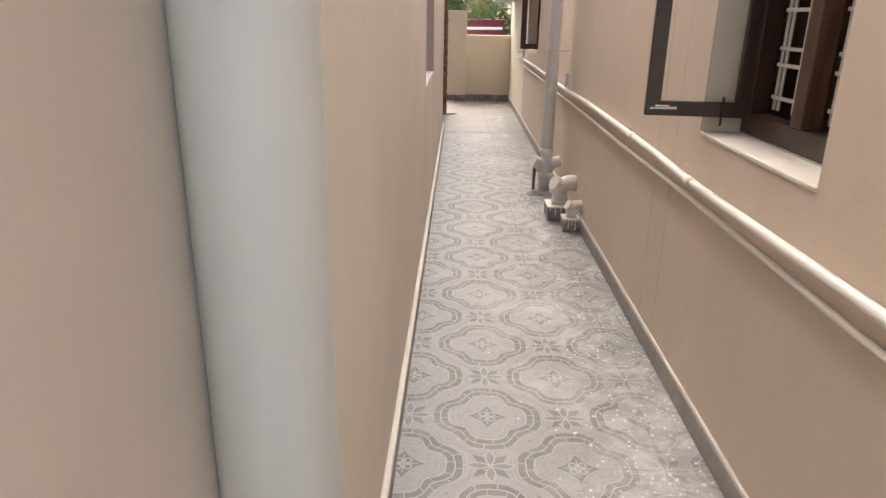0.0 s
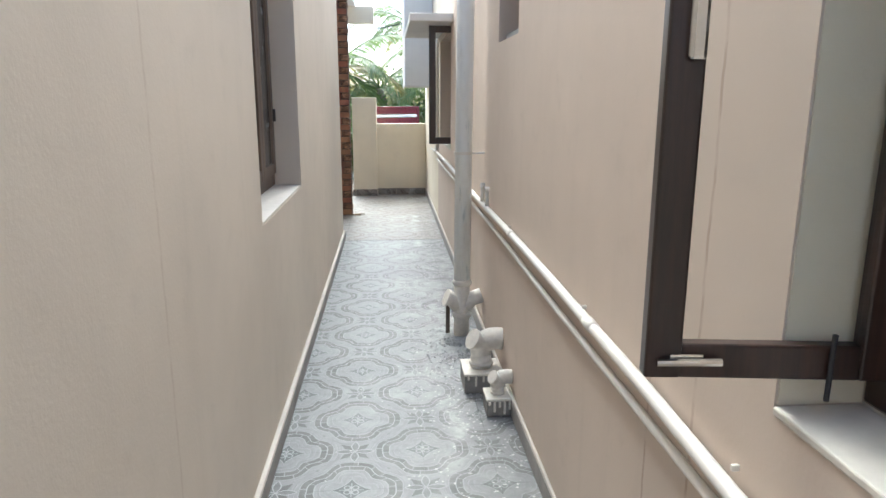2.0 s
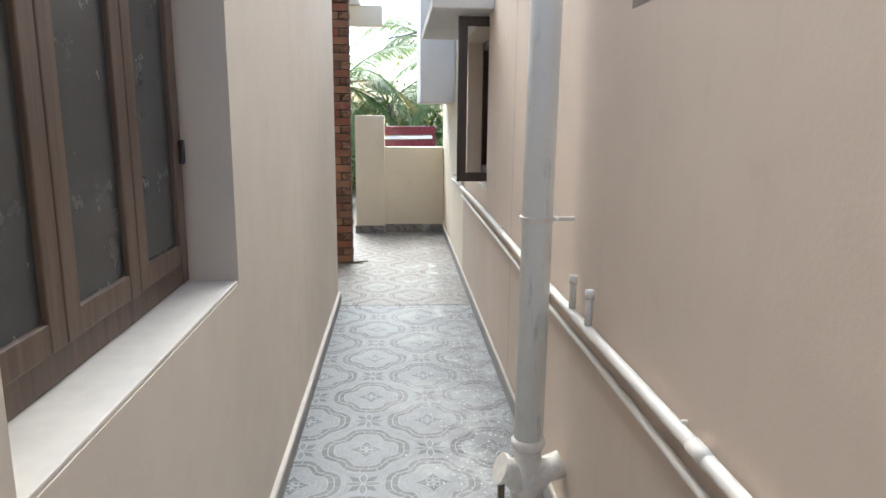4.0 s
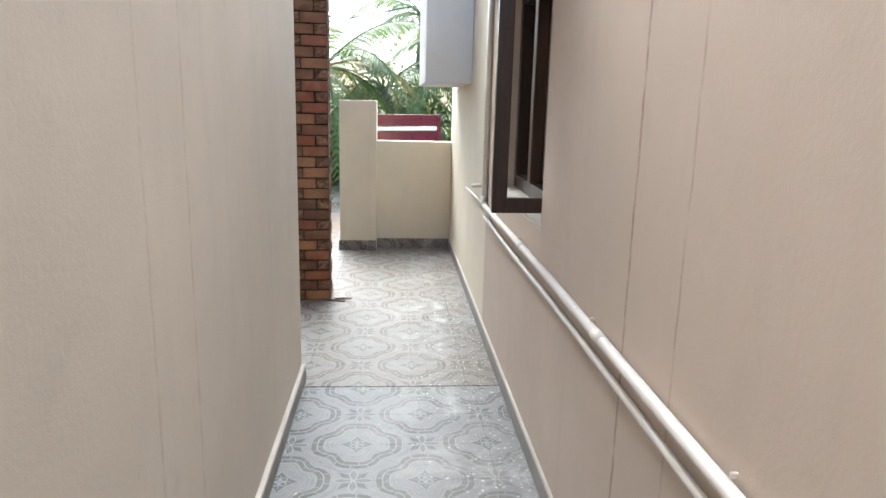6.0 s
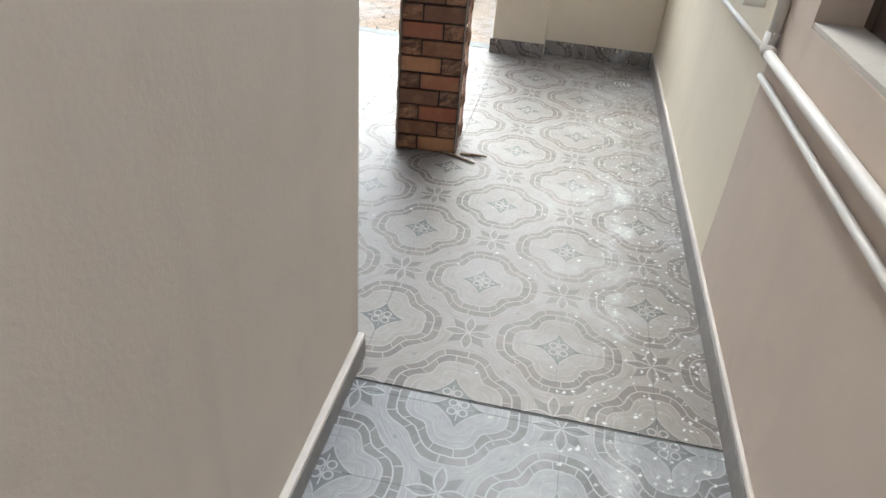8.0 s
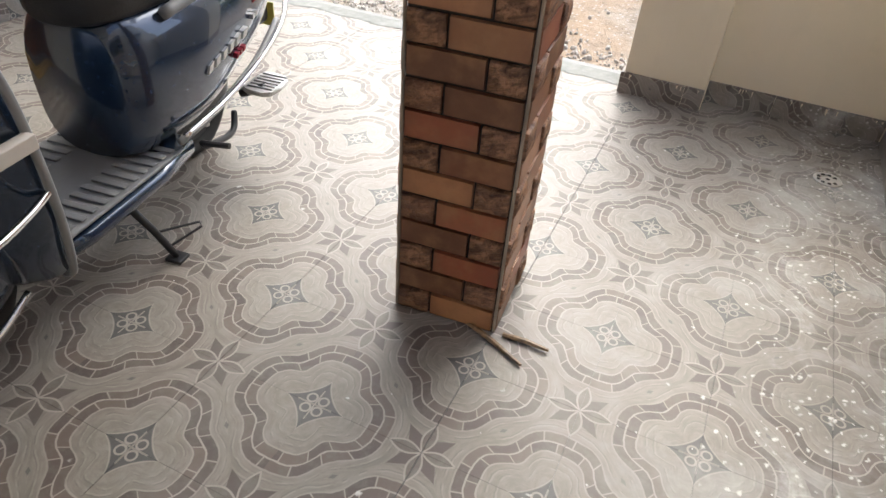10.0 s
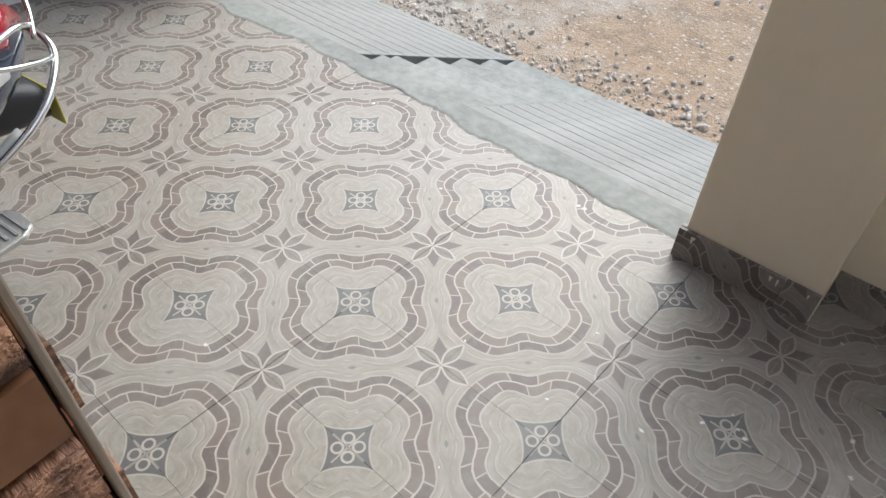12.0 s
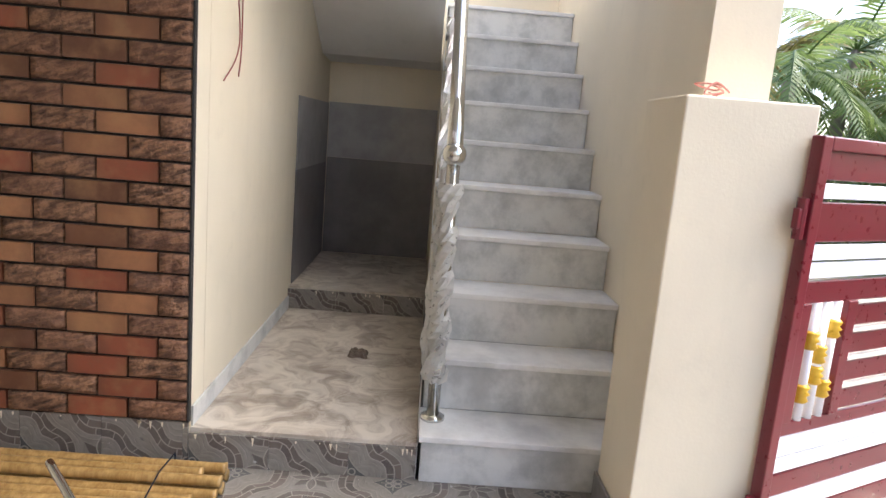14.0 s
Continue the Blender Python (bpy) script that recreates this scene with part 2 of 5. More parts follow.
    fa, fb = n.m("ABSOLUTE", fx), n.m("ABSOLUTE", fy)
    far, near = n.m("MAXIMUM", fa, fb), n.m("MINIMUM", fa, fb)
    kite = n.m("SUBTRACT", far, n.m("MULTIPLY_ADD", near, 0.42, 0.036))
    petal = n.m("SUBTRACT", near, n.m("MULTIPLY", n.m("SINE", n.m("MULTIPLY", n.m("MINIMUM", far, 0.086), 36.5)), 0.0165))
    col = n.mix(n.m("SUBTRACT", 1.0, n.step(kite, -0.0015, 0.0015)), col, tuple(c * 0.92 for c in brown))
    inside = n.m("MULTIPLY", n.m("SUBTRACT", 1.0, n.step(petal, -0.0015, 0.0005)), n.m("LESS_THAN", far, 0.086))
    col = n.mix(inside, col, n.mix(n.step(grain, 0.35, 0.65), tuple(c * 1.15 for c in brown), tuple(c * 0.72 for c in light)))
    rim = n.m("MULTIPLY", line(petal, 0.0036), n.m("LESS_THAN", far, 0.087))
    col = n.mix(n.m("MULTIPLY", rim, 0.95), col, pale)
    # small dark lozenge half way between two medallions
    loz = n.m("ADD", n.m("MULTIPLY", n.m("ABSOLUTE", n.m("ADD", p[0], p[1])), 2.2), n.m("ABSOLUTE", n.m("SUBTRACT", p[0], p[1])))
    col = n.mix(n.m("MULTIPLY", n.m("SUBTRACT", 1.0, n.step(loz, 0.013, 0.02)), 0.7), col, star)
    col = n.mix(n.m("MULTIPLY", n.step(grain, 0.45, 0.8), 0.35), col, tuple(c * 0.62 for c in light))
    # cement dust in patches, thicker towards the side wall, and flung specks of paint
    side = n.step(gx[0], 0.0, 1.1)
    edge_zone = n.m("MULTIPLY", n.step(gx[0], 0.5, 0.95), n.step(n.noise(g, 1.1, 3), 0.3, 0.55))
    col = n.mix(n.m("MULTIPLY", side, n.m("MULTIPLY", n.step(n.noise(g, 2.4, 5), 0.3, 0.6), 0.5)), col, tuple(c * 0.66 for c in light))
    trail = n.m("SUBTRACT", 1.0, n.step(n.m("ABSOLUTE", n.m("SUBTRACT", gx[0], n.m("MULTIPLY_ADD", n.noise(g, 1.5, 3), 0.5, 0.54))), 0.0, 0.11))
    dust = n.m("MULTIPLY", n.step(n.noise(g, 1.6, 6, 0.7), 0.42, 0.72), n.m("MULTIPLY_ADD", side, dusty, 0.12))
    col = n.mix(n.m("MAXIMUM", dust, n.m("MULTIPLY", trail, n.m("MULTIPLY", n.step(n.noise(g, 3.0, 6, 0.75), 0.45, 0.7), 0.6))), col, (0.58, 0.585, 0.58))
    c = n.cells(n.vec(n.m("ADD", gx[0], n.m("MULTIPLY", n.noise(g, 60.0, 2), 0.02)), n.m("ADD", gx[1], n.m("MULTIPLY", grain, 0.035)), gx[2]), 44.0)
    cr = n.xyz(c[1])
    dot = n.m("SUBTRACT", 1.0, n.step(c[0], 0.1, n.m("MULTIPLY_ADD", cr[1], 0.32, 0.12)))
    many = n.m("MULTIPLY_ADD", edge_zone, 0.8, n.m("MULTIPLY_ADD", side, 0.07, 0.01))
    dot = n.m("MULTIPLY", dot, n.m("LESS_THAN", cr[0], many))
    col = n.mix(n.m("MULTIPLY", dot, 0.85), col, (0.62, 0.61, 0.59))
    n.bump(n.m("MULTIPLY_ADD", dot, 0.6, grain), 0.12, 0.004)
    rough = n.m("MULTIPLY_ADD", dust, 0.3, n.m("MULTIPLY_ADD", grain, 0.22, 0.4))
    return n.done(col, rough)


m_mosaic = mosaic("mosaic_tile", (0.245, 0.224, 0.196), (0.118, 0.095, 0.085), (0.085, 0.083, 0.083), 0.4)
m_mosaic2 = mosaic("dusty_mosaic_tile", (0.25, 0.254, 0.256), (0.108, 0.106, 0.107), (0.1, 0.105, 0.108), 0.6)


m_skirt2 = plain("grey_skirting_tile", (0.27, 0.255, 0.235), 0.5, grain=24, vary=0.4)
m_skirttop = plain("skirting_paint_edge", (0.62, 0.57, 0.51), 0.7, vary=0.1)


def marble(name, a, b, scale, swirl=0.0):
    n = Nodes(name)
    p = n.place()
    if swirl:
        x = n.xyz(p)
        p = n.vec(n.m("MULTIPLY_ADD", n.noise(p, 2.2, 2), swirl, x[0]), n.m("MULTIPLY_ADD", n.noise(p, 3.1, 2), swirl, x[1]), x[2])
    f = n.noise(p, scale, 8, 0.68)
    v = n.noise(p, scale * 0.3, 5, 0.6)
    col = n.mix(n.step(f, 0.38, 0.7), a, b)
    col = n.mix(n.m("MULTIPLY", n.step(v, 0.5, 0.68), 0.6), col, tuple(c * 0.66 for c in b))
    return n.done(col, 0.4)


m_marble = marble("grey_marble", (0.72, 0.72, 0.695), (0.47, 0.48, 0.465), 6.0)
m_tread = marble("white_marble", (0.82, 0.815, 0.79), (0.68, 0.675, 0.66), 6.0)
m_landing = marble("brown_veined_marble", (0.62, 0.56, 0.475), (0.27, 0.215, 0.17), 5.5, 0.9)
m_dado = marble("dark_dado_tile", (0.2, 0.185, 0.18), (0.14, 0.13, 0.13), 3.0)


def brick_smooth():
    n = Nodes("smooth_terracotta")
    p = n.coords()
    r = n.rnd()
    f = n.noise(n.place(), 22.0, 5, 0.65)
    w = n.noise(n.place(), 7.0, 4, 0.6)
    col = n.mix(n.step(r, 0.1, 0.9), (0.13, 0.052, 0.028), (0.4, 0.185, 0.088))
    col = n.mix(n.step(n.m("FRACT", n.m("MULTIPLY", r, 7.3)), 0.6, 0.8), col, (0.29, 0.08, 0.042))
    col = n.mix(n.m("MULTIPLY", n.step(f, 0.35, 0.75), 0.45), col, (0.2, 0.092, 0.048))
    col = n.mix(n.m("MULTIPLY", n.step(w, 0.45, 0.7), 0.35), col, (0.46, 0.26, 0.12))
    x = n.m("ABSOLUTE", n.xyz(p)[0])
    col = n.mix(n.m("MULTIPLY", n.step(x, 0.05, 0.105), 0.4), col, (0.14, 0.062, 0.036))
    n.bump(f, 0.2, 0.004)
    return n.done(col, 0.42)


def brick_rough():
    """Split-faced tile: wavy chiselled ridges, golden brown with dark hollows."""
    n = Nodes("split_face_tile")
    p = n.xyz(n.coords())
    r = n.m("MULTIPLY", n.rnd(), 40.0)
    warp = n.noise(n.vec(p[0], r, p[2]), 16.0, 3)
    v = n.vec(n.m("ADD", n.m("MULTIPLY", p[0], 16.0), n.m("MULTIPLY", warp, 2.6)), r, n.m("ADD", n.m("MULTIPLY", p[2], 42.0), n.m("MULTIPLY", p[0], -14.0)))
    f, h = n.noise(v, 1.0, 5, 0.6), n.noise(n.vec(p[0], r, p[2]), 60.0, 4, 0.65)
    col = n.mix(n.step(f, 0.3, 0.66), (0.06, 0.027, 0.016), (0.43, 0.225, 0.125))
    col = n.mix(n.m("MULTIPLY", n.step(h, 0.48, 0.62), 0.6), col, (0.15, 0.075, 0.042))
    col = n.mix(n.m("MULTIPLY", n.step(n.m("FRACT", r), 0.3, 0.9), 0.35), col, (0.24, 0.11, 0.07))
    n.bump(n.m("MULTIPLY_ADD", h, 0.4, f), 1.0, 0.025)
    return n.done(col, 0.55)


m_bsm, m_brg = brick_smooth(), brick_rough()
m_corner = plain("grey_tile_edge", (0.3, 0.25, 0.2), 0.8, grain=14, vary=0.4)
m_joint = plain("dark_brick_joint", (0.035, 0.03, 0.028), 0.9, grain=60, vary=0.4)


def soil():
    n = Nodes("stony_soil")
    p = n.place()
    a, b, c = n.noise(p, 0.7, 6, 0.65), n.noise(p, 6.0, 6, 0.7), n.noise(p, 45.0, 4, 0.7)
    col = n.mix(n.step(a, 0.35, 0.65), (0.3, 0.215, 0.14), (0.33, 0.31, 0.275))
    col = n.mix(n.m("MULTIPLY", n.step(b, 0.42, 0.68), 0.75), col, (0.16, 0.12, 0.082))
    st = n.cells(p, 26.0)
    col = n.mix(n.m("MULTIPLY", n.m("SUBTRACT", 1.0, n.step(st[0], 0.2, 0.35)), n.m("LESS_THAN", n.xyz(st[1])[0], 0.35)), col, (0.42, 0.39, 0.36))
    col = n.mix(n.m("MULTIPLY", n.step(c, 0.4, 0.8), 0.4), col, (0.5, 0.42, 0.34))
    far = n.m("MULTIPLY", n.step(n.xyz(p)[1], 17.0, 20.0), n.step(n.noise(p, 1.2, 5), 0.35, 0.55))
    col = n.mix(far, col, (0.07, 0.1, 0.03))
    n.bump(n.m("ADD", n.m("MULTIPLY", b, 1.5), c), 0.8, 0.03)
    return n.done(col, 0.95)


m_soil = soil()
m_stone = plain("grey_gravel_stone", (0.46, 0.42, 0.37), 0.9, grain=25, vary=0.3)


def leaf(name, a, b, dry):
    n = Nodes(name)
    f = n.island()
    col = n.mix(f, a, b)
    col = n.mix(n.m("GREATER_THAN", n.rnd(), 1.0 - dry), col, (0.32, 0.25, 0.1))
    mat = n.done(col, 0.45)
    glow = n.t.nodes.new("ShaderNodeBsdfTranslucent")
    n.put(glow.inputs[0], n.mix(0.35, col, (0.3, 0.36, 0.1)))
    both = n.t.nodes.new("ShaderNodeMixShader")
    both.inputs[0].default_value = 0.5
    n.put(both.inputs[1], n.b.outputs[0]), n.put(both.inputs[2], glow.outputs[0])
    n.put(n.t.nodes["Material Output"].inputs[0], both.outputs[0])
    return mat


m_palm = leaf("palm_leaf", (0.07, 0.135, 0.045), (0.16, 0.23, 0.075), 0.18)
m_bush = leaf("shrub_leaf", (0.045, 0.095, 0.03), (0.12, 0.17, 0.05), 0.0)
m_trunk = plain("palm_trunk_bark", (0.2, 0.165, 0.13), 0.9, grain=14, vary=0.35, relief=0.5)


# ---- mesh helpers ----
def part(name, bm, mat, parent=None, label="", at=None, smooth=False):
    me = bpy.data.meshes.new(name)
    bmesh.ops.recalc_face_normals(bm, faces=bm.faces)
    if smooth:
        for f in bm.faces:
            f.smooth = True
    bm.to_mesh(me)
    bm.free()
    me.materials.append(mat)
    ob = new(name, me)
    if at:
        ob.location = at
    if parent:
        ob.parent = parent
    if label:
        ob["label"] = label
    return ob


def thing(name, x, y, z, label, category, group="", turn=0.0):
    ob = new(name)
    ob.matrix_world = pose(x, y, z, 0, 0, turn)
    return tagged(ob, label, category, group)


def add_box(bm, x0, y0, z0, x1, y1, z1, bevel=0.0, seg=2):
    r = bmesh.ops.create_cube(bm, size=1.0)
    bmesh.ops.transform(bm, matrix=Matrix.Translation(((x0 + x1) / 2, (y0 + y1) / 2, (z0 + z1) / 2)) @ Matrix.Diagonal((abs(x1 - x0), abs(y1 - y0), abs(z1 - z0), 1)), verts=r["verts"])
    if bevel:
        es = {e for v in r["verts"] for e in v.link_edges}
        bmesh.ops.bevel(bm, geom=list(es), offset=bevel, segments=seg, affect="EDGES", profile=0.5)
    return bm


def box(x0, y0, z0, x1, y1, z1, bevel=0.0):
    return add_box(bmesh.new(), x0, y0, z0, x1, y1, z1, bevel)


def add_tube(bm, pts, r, n=10, caps=True):
    """A round bar along the points; r is one radius or one for each point."""
    pts = [Vector(p) for p in pts]
    rs = r if isinstance(r, (list, tuple)) else [r] * len(pts)
    rings, side = [], None
    for i, p in enumerate(pts):
        d = (pts[min(i + 1, len(pts) - 1)] - pts[max(i - 1, 0)]).normalized()
        if side is None:
            side = d.cross(Vector((0, 0, 1)) if abs(d.z) < 0.9 else Vector((1, 0, 0))).normalized()
        side = (side - d * side.dot(d)).normalized()
        up = d.cross(side)
        rings.append([bm.verts.new(p + rs[i] * (math.cos(2 * math.pi * k / n) * side + math.sin(2 * math.pi * k / n) * up)) for k in range(n)])
    for a, b in zip(rings, rings[1:]):
        for k in range(n):
            bm.faces.new((a[k], a[(k + 1) % n], b[(k + 1) % n], b[k]))
    if caps:
        bm.faces.new(rings[0]), bm.faces.new(rings[-1])
    return bm


def tube(pts, r, n=10):
    return add_tube(bmesh.new(), pts, r, n)


def arc(pts, steps=6):
    """A smooth curve through the points."""
    p = [Vector(q) for q in pts]
    out = []
    for i in range(len(p) - 1):
        a, b, c, d = p[max(i - 1, 0)], p[i], p[i + 1], p[min(i + 2, len(p) - 1)]
        for k in range(steps):
            t = k / steps
            out.append(0.5 * (2 * b + (c - a) * t + (2 * a - 5 * b + 4 * c - d) * t * t + (3 * b - a - 3 * c + d) * t ** 3))
    return out + [p[-1]]


def loft(sections):
    """A skin over rings of equal count, closed at both ends."""
    bm = bmesh.new()
    rings = [[bm.verts.new(v) for v in s] for s in sections]
    k = len(rings[0])
    for a, b in zip(rings, rings[1:]):
        for i in range(k):
            bm.faces.new((a[i], a[(i + 1) % k], b[(i + 1) % k], b[i]))
    bm.faces.new(rings[0]), bm.faces.new(rings[-1])
    return bm


def prism(outline, x0, x1, bevel=0.0):
    """An outline of (y, z) drawn out from x0 to x1."""
    bm = bmesh.new()
    a = [bm.verts.new((x0, y, z)) for y, z in outline]
    b = [bm.verts.new((x1, y, z)) for y, z in outline]
    for i in range(len(a)):
        bm.faces.new((a[i], a[(i + 1) % len(a)], b[(i + 1) % len(a)], b[i]))
    bm.faces.new(a), bm.faces.new(b)
    if bevel:
        bmesh.ops.bevel(bm, geom=bm.edges[:], offset=bevel, segments=2, affect="EDGES")
    return bm


def wall(name, bm, mat, label):
    return tagged(part(name, bm, mat), label, "wall", "", "structure")


def wall_along_y(x0, x1, y0, y1, z0, z1, holes):
    """A wall with rectangular openings (ya, yb, za, zb), in order along y."""
    bm = bmesh.new()
    y = y0
    for ya, yb, za, zb in holes:
        add_box(bm, x0, y, z0, x1, ya, z1)
        add_box(bm, x0, ya, z0, x1, yb, za)
        add_box(bm, x0, ya, zb, x1, yb, z1)
        y = yb
    add_box(bm, x0, y, z0, x1, y1, z1)
    bmesh.ops.remove_doubles(bm, verts=bm.verts, dist=0.0005)
    return bm


# ---- the large structure ----
LX, RX, YE = -0.02, 1.092, 9.2
wall("wall_west", wall_along_y(LX - 0.24, LX, -3.0, YE, -0.1, 3.3, [(4.573, 5.824, 1.02, 2.3)]), m_left, "cream plastered side wall of the house with a recessed window")
wall("wall_east_front", box(RX, 9.962, -0.6, RX + 0.24, 12.84, 3.6), m_cream, "cream plastered wall of the neighbouring house beside the porch")
wall("wall_east", wall_along_y(RX, RX + 0.24, -0.5, 9.96, -0.6, 3.6, [(1.89, 2.76, 1.05, 2.3), (4.977, 5.534, 1.82, 2.3), (8.33, 9.677, 1.03, 2.15)]), m_right, "peach plastered wall of the neighbouring house with windows and pipes")
wall("wall_house_front", box(-3.2, 8.96, -0.1, LX - 0.243, YE - 0.003, 3.3), m_cream, "cream plastered front wall of the house behind the porch")
wall("wall_rear", box(LX - 0.24, -3.24, -0.1, RX + 3.0, -3.003, 1.5), m_cream, "cream plastered wall closing the side passage")
wall("wall_low_front", box(0.28, 12.69, -0.6, RX - 0.003, 12.84, 1.13, 0.006), m_cream, "low cream plastered compound wall beside the gate pier")
wall("wall_gate_pier", box(-0.068, 12.56, -0.6, 0.309, 12.92, 1.535, 0.006), m_cream, "cream plastered gate pier with patterned tile skirting")
wall("wall_gate_pillar", box(-3.0, 12.56, -0.6, -2.636, 12.955, 1.475, 0.006), m_cream, "cream plastered gate pillar beside the stairs")
wall("wall_stair_side", box(-6.2, 12.72, -0.6, -2.93, 12.94, 3.4), m_cream, "cream plastered wall along the staircase")
wall("wall_porch_brick_backing", box(-3.2, 9.2, 0.0, -3.052, 11.02, 3.3), m_cream, "cream plastered wall carrying the brick cladding")
wall("wall_landing_side", box(-6.2, 10.85, 0.0, -3.203, 11.02, 3.3), m_cream, "cream plastered wall beside the stair landing")
wall("wall_landing_back", box(-6.2, 11.023, 0.0, -5.98, 12.717, 3.4), m_cream, "cream plastered wall behind the staircase")
tagged(part("ceiling", box(-3.05, 9.203, 2.86, 0.03, 12.7, 3.05), m_white), "white plastered porch roof slab", "ceiling", "", "structure")
tagged(part("porch_beam", box(-2.9, 12.4, 2.62, 0.3, 12.6, 2.858, 0.006), m_cream), "cream plastered beam along the front of the porch", "beam", "", "structure")
tagged(part("wall_roof_parapet", box(LX - 0.24, -3.2, 3.303, LX, YE, 4.0), m_left), "cream plastered parapet of the house", "wall", "", "structure")
tagged(part("ground", box(-60, 12.9, -0.62, 60, 300, -0.47), m_soil), "stony brown bare soil in front of the gate", "ground", "", "structure")
tagged(part("ground_bed", box(-8, -6, -0.7, 4, 12.9, -0.06), m_cement), "cement bed under the paving", "ground", "", "structure")
# pavings: 0.3 m printed tiles, each its own piece
bm_tile = box(-0.1495, -0.1495, -0.012, 0.1495, 0.1495, 0.0)
me_tile = bpy.data.meshes.new("tile")
bm_tile.to_mesh(me_tile)
bm_tile.free()
me_tile.materials.append(m_mosaic)
me_tile2 = me_tile.copy()
me_tile2.materials.clear()
me_tile2.materials.append(m_mosaic2)


def clipped_tile(x0, x1, y0, y1, mat):
    bm = box(x0, y0, -0.012, x1, y1, 0.0)
    me = bpy.data.meshes.new("tile")
    bm.to_mesh(me)
    bm.free()
    me.materials.append(mat)
    return me


def lay(floor, me, mat, ox, oy, x0, x1, y0, y1):
    """Tiles with a medallion at (ox, oy), cut to the rectangle; every other one is turned."""
    for i in range(int((x0 - ox) / 0.3) - 1, int((x1 - ox) / 0.3) + 2):
        for j in range(int((y0 - oy) / 0.3) - 1, int((y1 - oy) / 0.3) + 2):
            cx, cy = ox + 0.3 * i + 0.15, oy + 0.3 * j + 0.15
            a, b = max(x0, cx - 0.1495), min(x1, cx + 0.1495)
            c, d = max(y0, cy - 0.1495), min(y1, cy + 0.1495)
            if b - a < 0.01 or d - c < 0.01:
                continue
            odd = (i + j) % 2
            if b - a > 0.2985 and d - c > 0.2985:
                use = me
            elif odd:
                use = clipped_tile(c - cy, d - cy, -(b - cx), -(a - cx), mat)
            else:
                use = clipped_tile(a - cx, b - cx, c - cy, d - cy, mat)
            ob = new("tile", use)
            ob.parent = floor
            ob.matrix_local = pose(cx, cy, 0.0006 * ((i * 7 + j * 3) % 3), 0, 0, 90 if odd else 0)


floor_p = tagged(part("floor_passage", box(LX, -3.0, -0.06, RX, 9.093, -0.0035), m_cement), "grey patterned mosaic tile floor of the side passage, dusty with cement", "floor", "", "structure")
floor_q = tagged(part("floor_porch", box(-3.06, 9.2, -0.06, LX, 12.66, -0.0035), m_cement), "beige and brown patterned mosaic tile floor of the porch", "floor", "", "structure")
floor_r = tagged(part("floor_porch_side", box(LX + 0.001, 9.096, -0.06, RX, 12.688, -0.0035), m_cement), "beige patterned mosaic tile floor flecked with white paint", "floor", "", "structure")
lay(floor_p, me_tile2, m_mosaic2, 0.327, 3.66, LX, RX, -1.0, 9.09)
lay(floor_q, me_tile, m_mosaic, -0.6, 10.6, -3.046, -0.002, 9.2, 12.66)
lay(floor_r, me_tile, m_mosaic, -0.6, 10.6, 0.0, RX, 9.094, 12.688)


# skirtings
def skirting(name, x0, y0, x1, y1, h, mat, label, lip=True):
    ob = tagged(part(name, box(x0, y0, 0.001, x1, y1, h, 0.003), mat), label, "skirting", "", "structure")
    if lip:
        part("paint_edge", box(x0, y0, h + 0.001, x1, y1, h + 0.022, 0.006), m_skirttop, ob, "cream painted upper edge")
    return ob


skirting("baseboard_west", LX + 0.001, -1.0, LX + 0.025, YE - 0.002, 0.075, m_skirt2, "grey tile skirting along the cream wall")
skirting("baseboard_east", RX - 0.015, -0.49, RX - 0.001, 12.67, 0.085, m_skirt2, "grey tile skirting along the peach wall")


def tile_skirting(name, x, y, turn, length, h, label, z=0.001, cut_at=0.0, owner=None):
    """Strips cut from the floor tiles, stood against a wall: foot corner, heading, length and height."""
    ob = owner or tagged(new(name), label, "skirting", "", "structure")
    along = 0.0
    k = 0
    while along < length - 0.005:
        w = min(0.3, length - along)
        lo = -0.149 + cut_at + 0.06 * (k % 2)
        strip = new("tile", clipped_tile(-0.149, -0.149 + w - 0.002, lo, lo + h, m_mosaic))
        strip.parent = ob
        strip.matrix_local = pose(x, y, z, 0, 0, turn) @ pose(along + 0.149, -0.012, -lo, 90, 0, 0)
        along += 0.3
        k += 1
    rs = random.Random(len(name))
    bm = bmesh.new()
    for _ in range(int(length * 15)):
        a, d, w = rs.uniform(0.005, length - 0.005), rs.uniform(0.004, 0.035), rs.uniform(0.002, 0.005)
        m = pose(x, y, z, 0, 0, turn)
        ring = [bm.verts.new(m @ Vector((a + u * w, -0.0255, h - v * d))) for u, v in ((-1, 0), (1, 0), (0.5, 0.7), (0, 1.0), (-0.6, 0.6))]
        back = [bm.verts.new(m @ Vector((a + u * w, -0.0235, h - v * d))) for u, v in ((-1, 0), (1, 0), (0.5, 0.7), (0, 1.0), (-0.6, 0.6))]
        bm.faces.new(ring), bm.faces.new(back)
        for i in range(5):
            bm.faces.new((ring[i], ring[(i + 1) % 5], back[(i + 1) % 5], back[i]))
    part("paint_drips", bm, m_cream, ob, "cream paint runs")
    return ob


